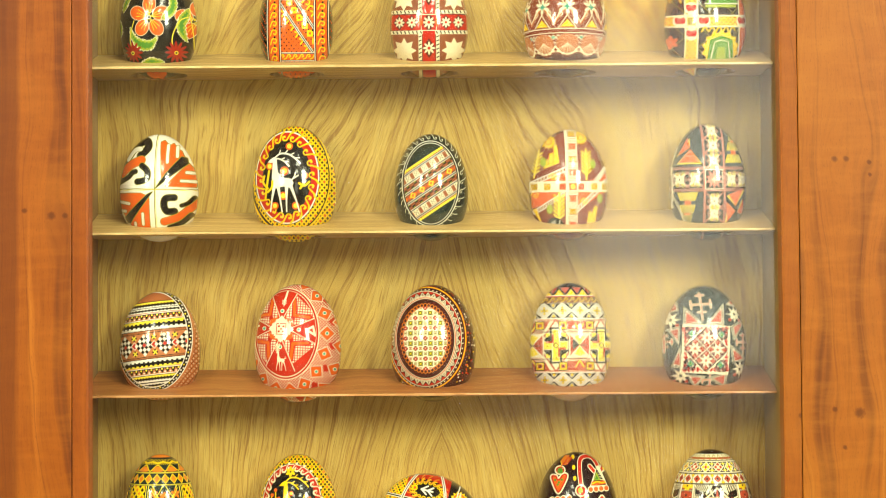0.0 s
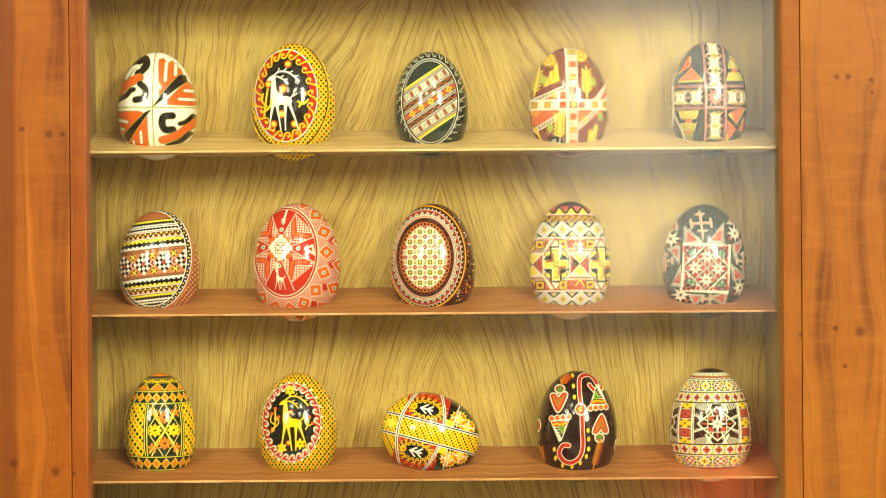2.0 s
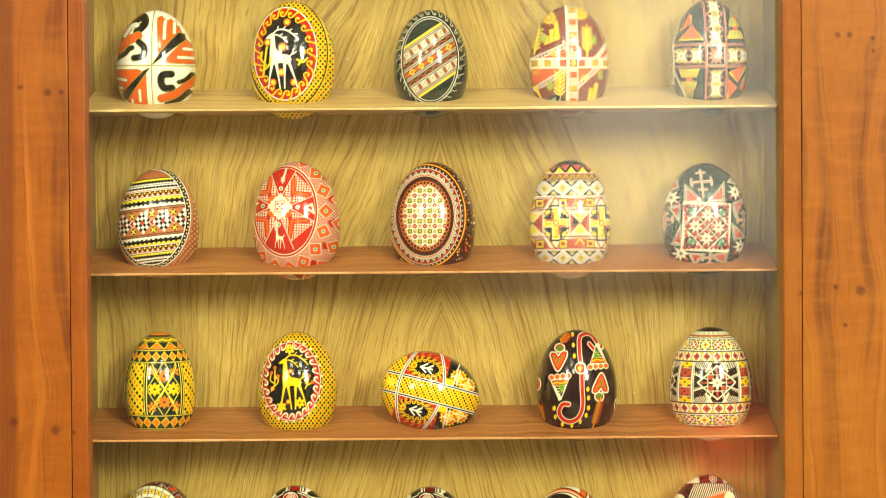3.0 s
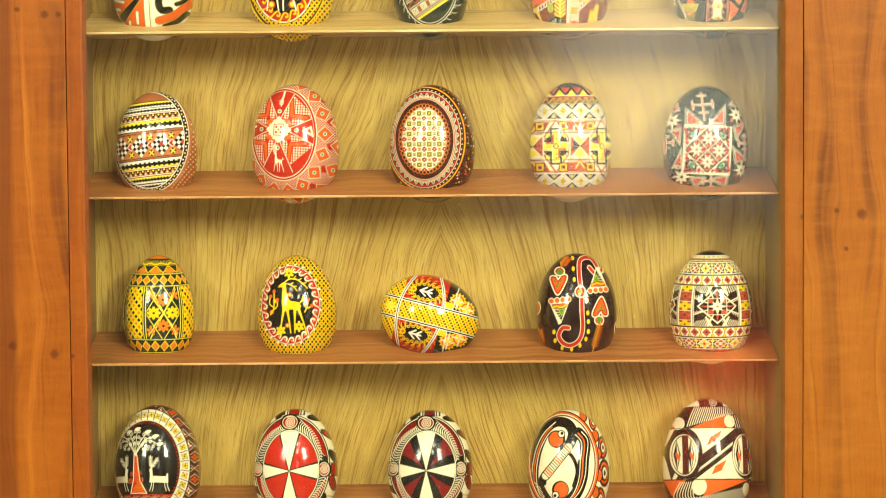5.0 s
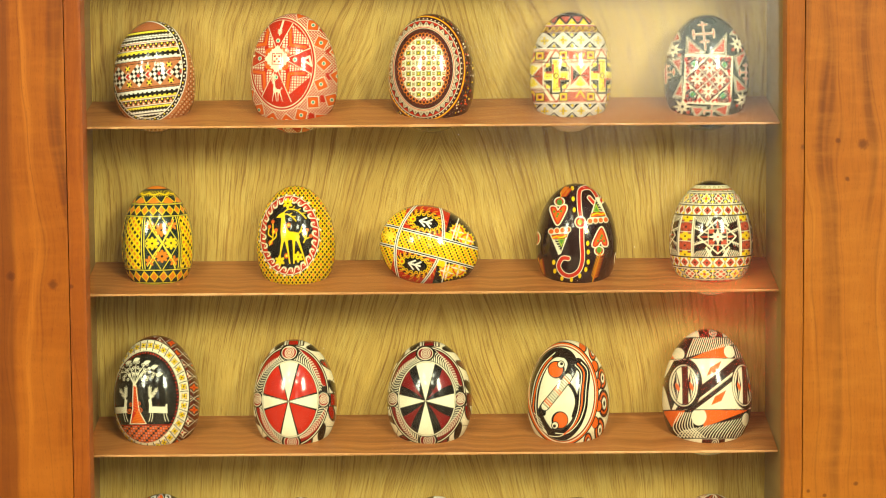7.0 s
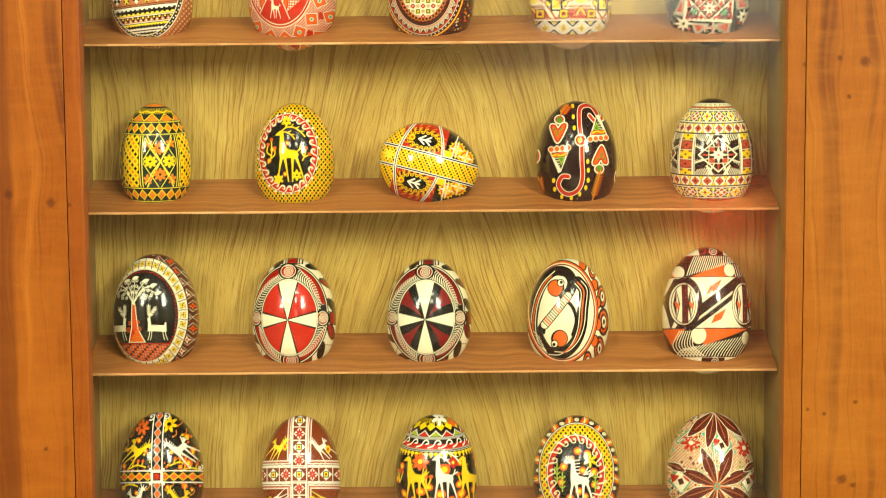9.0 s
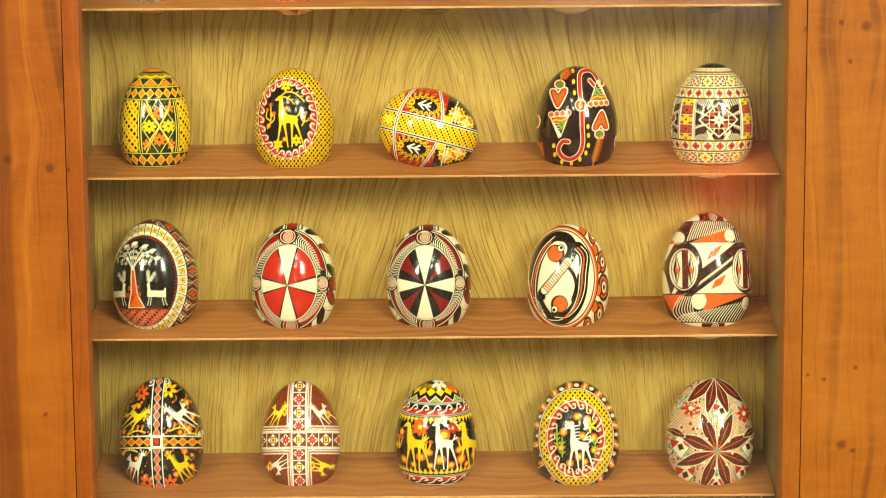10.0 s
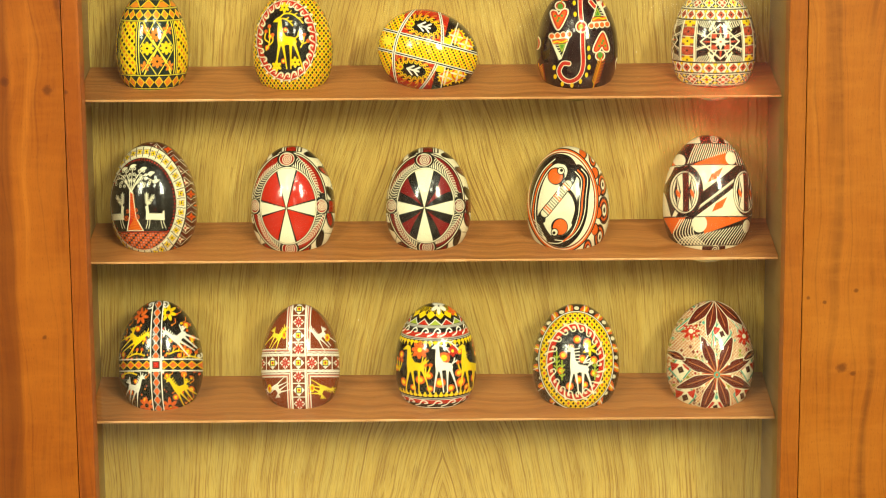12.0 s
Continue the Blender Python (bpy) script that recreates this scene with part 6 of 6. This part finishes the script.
def beasts_cross(e):
    e.flat()
    flower_field(e, [(x, y, r * 0.72) for x, y, r in [(-48, 140, 7), (-30, 122, 6), (46, 128, 6), (56, 108, 6), (-56, 84, 6), (50, 88, 7), (38, 82, 5), (-44, 28, 6), (-58, 52, 6), (44, 54, 6), (30, 20, 6), (54, 32, 6), (-20, 16, 6), (24, 104, 5), (-18, 106, 5), (-34, 44, 5), (-50, 108, 5), (18, 52, 5), (60, 60, 5)]])
    for x, y, c in ((-26, 142, "o"), (18, 146, "y"), (-18, 8, "o"), (20, 6, "o")):
        e.petals(c, x, y, 13, 7, 2.6, heart="k")
    for x, y in ((-32, 80), (36, 84), (-50, 66), (52, 76), (34, 60), (-46, 52)):
        e.curve("y", 2, (x - 14, y), (x, y + 5), (x + 14, y + 2))
        for k in (-8, 0, 8):
            e.line("y", 1.6, (x + k, y + 4), (x + k + 2, y + 10)).ell("o", x + k + 2, y + 11, 2.4)
    for k in range(130):
        x, y = random.uniform(-66, 66), random.uniform(2, 160)
        dot(e, random.choice(("o", "y", "or", "r")), x, y, random.uniform(0.9, 2.0))
        if k % 3 == 0:
            e.curve("or", 1.1, (x, y), (x + 5, y + 4), (x + 4, y + 10))
    creature(e, "y", -34, 106, 0.92, -1, -50)
    creature(e, "w", 37, 108, 0.92, 1, 50)
    creature(e, "w", -36, 34, 0.86, -1, -20)
    creature(e, "y", 38, 32, 0.9, 1, 30)
    for horiz in (0, 1):
        for k in range(-8, 9):
            if horiz:
                x, y = k * 11, 68 - 0.0009 * k * k * 80
                e.ink("k", e.d_box(x, y, 12, 16))
            else:
                e.ink("k", e.d_box(1, 68 + k * 11, 16, 12))
    for k in range(-9, 10):
        e.dia("w", 1, 68 + k * 13, 12, 16).dia("k", 1, 68 + k * 13, 10.4, 14).dia("o", 1, 68 + k * 13, 9, 12)
        e.dia("y", k * 14, 68, 16, 13).dia("o", k * 14, 68, 13, 10)
    for o in (-8.5, 8.5):
        e.line("w", 1.6, (1 + o, -10), (1 + o, 175)).line("w", 1.6, (-80, 68 + o), (80, 68 + o))
    e.box("w", 1, 68, 20, 20).box("k", 1, 68, 12, 12).box("r", 1, 68, 8, 8)
    for x, y in ((11, 78), (-9, 78), (11, 58), (-9, 58)):
        e.box("w", x, y, 5, 5)
    for s in (-1, 1):
        e.spiral("w", s * 12, 158, 6, 1.4, 2, hand=s)
        e.spiral("w", s * 66, 82, 4, 1.2, 1.6)


def beasts_brown(e):
    e.flat()
    for sx in (-1, 1):
        for sy in (-1, 1):
            for k, c in ((0, "w"), (2.4, "bn"), (3.6, "w"), (5.4, "bn"), (6.6, "pk"), (8.4, "w"), (9.8, "bn")):
                x0, y0 = sx * (11 + k) + 1, 73 + sy * (12 + k)
                e.ink(c, np.maximum(-(e.x - x0) * sx, -(e.y - y0) * sy))
            e.m = e.m * 1
    creature(e, "ly", -36, 114, 0.72, -1, -30)
    creature(e, "w", 38, 114, 0.72, 1, 40)
    creature(e, "w", -38, 34, 0.7, -1, 120)
    creature(e, "ly", 40, 32, 0.7, 1, -110)
    for x, y in ((-16 - 8, 116), (50, 112), (-52, 34), (24, 34)):
        e.ell("y", x, y, 4, 6).ell("o", x, y, 2, 3)
    e.box("w", 1, 80, 24, 190).box("w", 0, 73, 160, 24).box("bn", 1, 80, 21, 190).box("bn", 0, 73, 160, 21)
    for k in range(-5, 6):
        for x, y in ((1, 73 + k * 21), (1 + k * 23, 73)):
            e.box("w", x + (0 if x == 1 else 11), y + (10.5 if x == 1 else 0), *( (22, 1.4) if x == 1 else (1.4, 22)))
            e.dia("w", x, y, 20, 19)
            if k % 2:
                e.petals("r", x, y, 8, 8, 1.5)
            else:
                e.ink("k", e.d_box(x, y, 7, 7) - 1.4).ink("ly", e.d_box(x, y, 7, 7)).ell("r", x, y, 2)
    for o in (-13, 13):
        e.line("w", 1.6, (1 + o, -10), (1 + o, 175)).line("w", 1.6, (-80, 73 + o), (80, 73 + o))
        e.line("pk", 1, (1 + o * 1.12, -10), (1 + o * 1.12, 175))


def stag_frieze(e):
    e.belt()
    e.band("k", -30, 172)
    for y in (26, 112):
        for j in range(-16, 17):
            e.ell("y", j * 8, y, 3.6, 2.6).ell("y", j * 8, y + (3 if y < 50 else -3), 1.6, 3)
    flower_field(e, [(-22, 52, 7), (6, 48, 8), (38, 46, 8), (-52, 44, 7), (66, 48, 7), (12, 88, 9), (-10, 60, 6), (34, 62, 6), (-58, 88, 6), (60, 66, 6), (-34, 38, 5), (22, 38, 6), (50, 36, 5), (-70, 64, 6), (80, 84, 6), (38, 96, 5), (-8, 38, 5)])
    e.petals("o", -24, 100, 14, 8, 3.4, heart="ly").petals("r", 84, 98, 13, 8, 3.2).petals("r", 26, 98, 9, 6, 3, heart="ly")
    for x, y in ((-14, 68), (40, 70), (-62, 70)):
        for s in (-1, 0, 1):
            e.curve("y", 2, (x, y - 10), (x + s * 5, y), (x + s * 7, y + 8)).ell("o", x + s * 7, y + 9, 3)
    e.flat()
    for x, c, f in ((-36, "y", 1), (12, "w", 1), (56, "y", 1)):
        e.deer(c, x, 46, 1.26, f, antlers=c == "w")
        if c == "y":
            for k in range(6):
                e.line(c, 1.4, (x - 9 * f, 60 + k * 5), (x - 3 * f, 62 + k * 5))
            for k in (-1, 0, 1):
                e.line(c, 1.8, (x + 12, 66), (x + 18 + k * 3, 76 - k * 4))
    e.belt()
    e.band("w", 116, 117).band("k", 117, 118.4).band("w", 118.4, 119.4).band("r", 119.4, 134).ink("k", np.where((e.y < 127) | (e.y > 134), 5, -1)).curls("w", 127, 11, 22, 2).band("w", 134, 135).band("k", 135, 136).band("w", 136, 137)
    e.band("k", 137, 172)
    for j in range(-7, 8):
        e.poly("r" if j % 2 else "lg", (j * 26 - 12, 138), (j * 26, 145), (j * 26 + 12, 138)).line("w", 1.2, (j * 26 - 13, 138), (j * 26, 146), (j * 26 + 13, 138))
        e.poly("y", (j * 26, 152), (j * 26 + 13, 146), (j * 26 + 26, 152), (j * 26 + 13, 157))
        for k in range(-2, 3):
            e.line("y", 1.6, (j * 26 + 13 + k * 4, 154), (j * 26 + 13 + k * 6, 161))
    e.flat().petals("o", 30, 155, 10, 6, 3).petals("w", 6, 160, 14, 6, 3)
    e.belt()
    e.band("w", 20, 21).band("k", 18.6, 20).band("w", 17.6, 18.6).band("r", 4, 17.6).ink("k", np.where((e.y < 4) | (e.y > 11), 5, -1)).curls("w", 11, 10, 24, 2).band("w", 2.6, 3.8).band("k", 0, 2.6)


def horse_oval(e):
    e.flat()
    for k in range(16):
        a = 2 * math.pi * k / 16 + 0.2
        x, y = 62 * math.cos(a), 80 + 76 * math.sin(a)
        e.ell("o", x, y, 6, 11, math.degrees(a) + 60).ell("y", x, y, 2, 9, math.degrees(a) + 60).line("w", 1.4, (x * 0.85, 80 + (y - 80) * 0.85), (x * 1.2, 80 + (y - 80) * 1.2))
        b = a + 0.2
        e.ell("cr", 62 * math.cos(b), 80 + 78 * math.sin(b), 4, 3)
    e.ell("k", -2, 76, 61, 78).ell("w", -2, 76, 60, 77).ell("k", -2, 76, 58.6, 75.6).ell("y", -2, 76, 57.6, 74.6)
    m0 = e.m.copy()
    e.clip(e.d_ell(-2, 76, 57, 74))
    e.checks("k", 7.6, 9.4, fill=0.56).checks("o", 15.2, 18.8, x=7.6, fill=0.3)
    e.m = m0
    e.ell("k", -4, 74, 47, 61).ell("cr", -4, 74, 46, 60).ell("r", -4, 74, 44.6, 58.5)
    e.waves("cr", -4, 74, 45, 59, 18, 10, 1.5, -1).ell("k", -4, 74, 37, 50.5).waves("cr", -4, 74, 43, 57, 18, 10, 1.5, -1)
    flower_field(e, [(-2, 108, 6), (14, 104, 6), (6, 78, 6), (24, 76, 6), (-24, 84, 6), (0, 46, 6), (-14, 36, 6), (24, 56, 5), (10, 38, 5), (-28, 60, 5), (-12, 96, 5)])
    e.petals("y", 18, 94, 12, 6, 2)
    e.deer("w", -1, 43, 1.25, 1, antlers=False)
    for k in range(6):
        e.line("w", 1.4, (-10, 68 + k * 5), (1, 69 + k * 5))
    for k in (-1, 0, 1):
        e.line("w", 1.8, (8, 72), (18 + k * 3, 78 - k * 5)).line("w", 1.4, (-14, 92), (-16 + k * 4, 100))
    for x, y in ((-26, 46), (-34, 60), (26, 46)):
        e.fir("lg", x, y, 30, 4, 1.8, 3)


def petal_wheel(e):
    e.flat()
    e.lattice("cr", 5, 5, 0.7)
    for j in range(300):
        x, y, r = random.uniform(-70, 70), random.uniform(0, 165), random.uniform(3.5, 7)
        e.dia("cr", x, y, r + 1.2, r * 1.2 + 1.2).dia(random.choice(("te", "ol", "r2", "tan", "bn", "bn", "ol", "br")), x, y, r, r * 1.2)
    c0, hubs = (2, 52), ((2, 52), (4, 168))
    for hx, hy in hubs:
        for k in range(8):
            a = k * math.pi / 4 + (0.39 if hy < 100 else 0.1)
            ln = 60 if hy < 100 else 74
            px, py = hx + ln * math.sin(a), hy + ln * math.cos(a)
            e.line("te", 7, (hx, hy), (px, py)).line("cr", 3.4, (hx, hy), (px, py)).line("r", 1.4, (hx, hy), (px, py))
    for x, y in ((11, 115), (-52, 62), (54, 62), (3, 4), (-44, 20), (46, 22)):
        e.dia("te", x, y, 34, 44).dia("cr", x, y, 28, 38).poly("r", (x - 14, y + 10), (x, y + 6), (x - 12, y - 4)).poly("r", (x + 14, y + 10), (x, y + 6), (x + 12, y - 4)).dia("cr", x, y, 12, 22).box("mr", x, y - 2, 7, 9, 20).dia("te", x, y + 14, 7, 8)
    for x, y in ((-36, 118), (48, 110)):
        e.petals("r", x, y, 14, 8, 2.4, heart="cr")
    for cx, cy, rx, ry, rot in ((2, 106, 34, 54, 0), (-40, 84, 40, 40, 0), (44, 84, 40, 40, 0)):
        for i in range(56):
            a = 2 * math.pi * i / 56
            e.ell("cr", cx + rx * math.cos(a), cy + ry * math.sin(a), 1.0)
    def leaf(hx, hy, a, ln, w):
        px, py = math.sin(a), math.cos(a)
        t = [(hx + px * ln * u + py * w * v, hy + py * ln * u - px * w * v) for u, v in ((0.04, 0), (0.35, 0.6), (0.6, 0.75), (1, 0), (0.6, -0.75), (0.35, -0.6))]
        e.ink("cr", e.d_poly(bend(t, True)) - 1).ink("br", e.d_poly(bend(t, True)))
        e.line("tan", 1, (hx, hy), (hx + px * ln * 0.75, hy + py * ln * 0.75))
    for a in (-0.38, 0.42, 1.15, 1.9, 2.75, 3.5, 4.4, 5.15):
        leaf(2, 52, a, 62, 11)
    for a in (2.85, 3.42, 2.3, 4.0):
        leaf(4, 166, a, 58, 10)
    for sx in (-1, 1):
        leaf(sx * 72, 90, -sx * 2.1, 30, 7)
    for k in range(8):
        a = k * math.pi / 4 + 0.1
        e.line("o", 1.2, (2, 52), (2 + 24 * math.sin(a), 52 + 24 * math.cos(a))).ell("cr", 2 + 25 * math.sin(a), 52 + 25 * math.cos(a), 1.8)
    e.ell("te", 2, 52, 5).ell("o", 2, 52, 2.4)

DESIGNS = {
    1: [(floral_black, "k", "black egg with orange flowers and green leaves"), (meander_yellow, "k", "yellow and orange egg with slanting meander bands"),
        (star_bands_red, "br", "brown and red egg with a cross of white stars"), (brown_zigzag, "bn", "brown egg with white zigzags and yellow triangles"),
        (house_cross, "k", "black egg with a cottage and orange latticed cross")],
    2: [(hooks_white, "w", "white egg with bold orange and black hooks"), (white_stag, "k", "yellow and black egg with a white stag in an oval"),
        (lattice_oval, "dg", "dark egg with slanting woven bands in an oval"), (field_cross, "bn", "brown egg with yellow wheat ears and a white cross"),
        (flowers_cross, "dg", "dark green egg with pink and white flower cross")],
    3: [(stitched_bands, "tan", "egg with black white and yellow cross-stitch bands"), (red_star_oval, "r", "red egg with a cream star and orange diamonds"),
        (grid_oval, "mr", "dark red egg with a cream gridded oval"), (cross_panels, "cr", "cream orange and yellow egg with cross panels"),
        (star_square, "dg", "dark green egg with a square of cream stars")],
    4: [(olive_panels, "ol", "olive yellow and black egg with diamond panels"), (yellow_stag, "y", "yellow egg with a golden stag in a black oval"),
        (lying_yellow, "y", "yellow and black egg lying on its side"), (hearts_black, "k2", "black egg with red hearts and a curling stem"),
        (star_panels, "cr", "cream orange and black egg with star panels")],
    5: [(tree_oval, "br", "black egg with a tree and two deer in an oval"), (red_cross_oval, "cr", "cream and red egg with a cross in an oval"),
        (dark_cross_oval, "cr", "dark red and black egg with a cream cross"), (serpent_cream, "cr", "cream egg with black and red serpent swirls"),
        (geometric_cream, "cr", "cream egg with black lenses and red triangles")],
    6: [(beasts_cross, "k", "black egg with yellow and white leaping beasts"), (beasts_brown, "bn", "reddish brown egg with a white cross and deer"),
        (stag_frieze, "k", "black and yellow egg with a frieze of deer"), (horse_oval, "k", "black and yellow egg with a white horse in an oval"),
        (petal_wheel, "tan", "reddish egg with dark petals and fine green lattice")],
}
for row, spots in PLACES.items():
    for k, p in enumerate(spots):
        draw, ground, label = DESIGNS[row][k]
        egg = Egg(*p, ground=ground, lie=(105, 0.031, 0.0275, 0.0215, -0.001) if draw is lying_yellow else None)
        draw(egg)
        egg.build(label)

# a few specks of dust on the glass
specks = bmesh.new()
for k in range(26):
    u, v, r = random.uniform(-0.19, 0.185), random.uniform(1.12, 1.68), random.uniform(0.00012, 0.00034)
    bmesh.ops.create_icosphere(specks, subdivisions=1, radius=r, matrix=Matrix.Translation((u, -0.0053, v)) @ Matrix.Diagonal((1, 0.4, 1.2, 1)))
tagged(part("dust", specks, M_DUST), "a few pale specks of dust on the glass", "dust", kind="stuff")
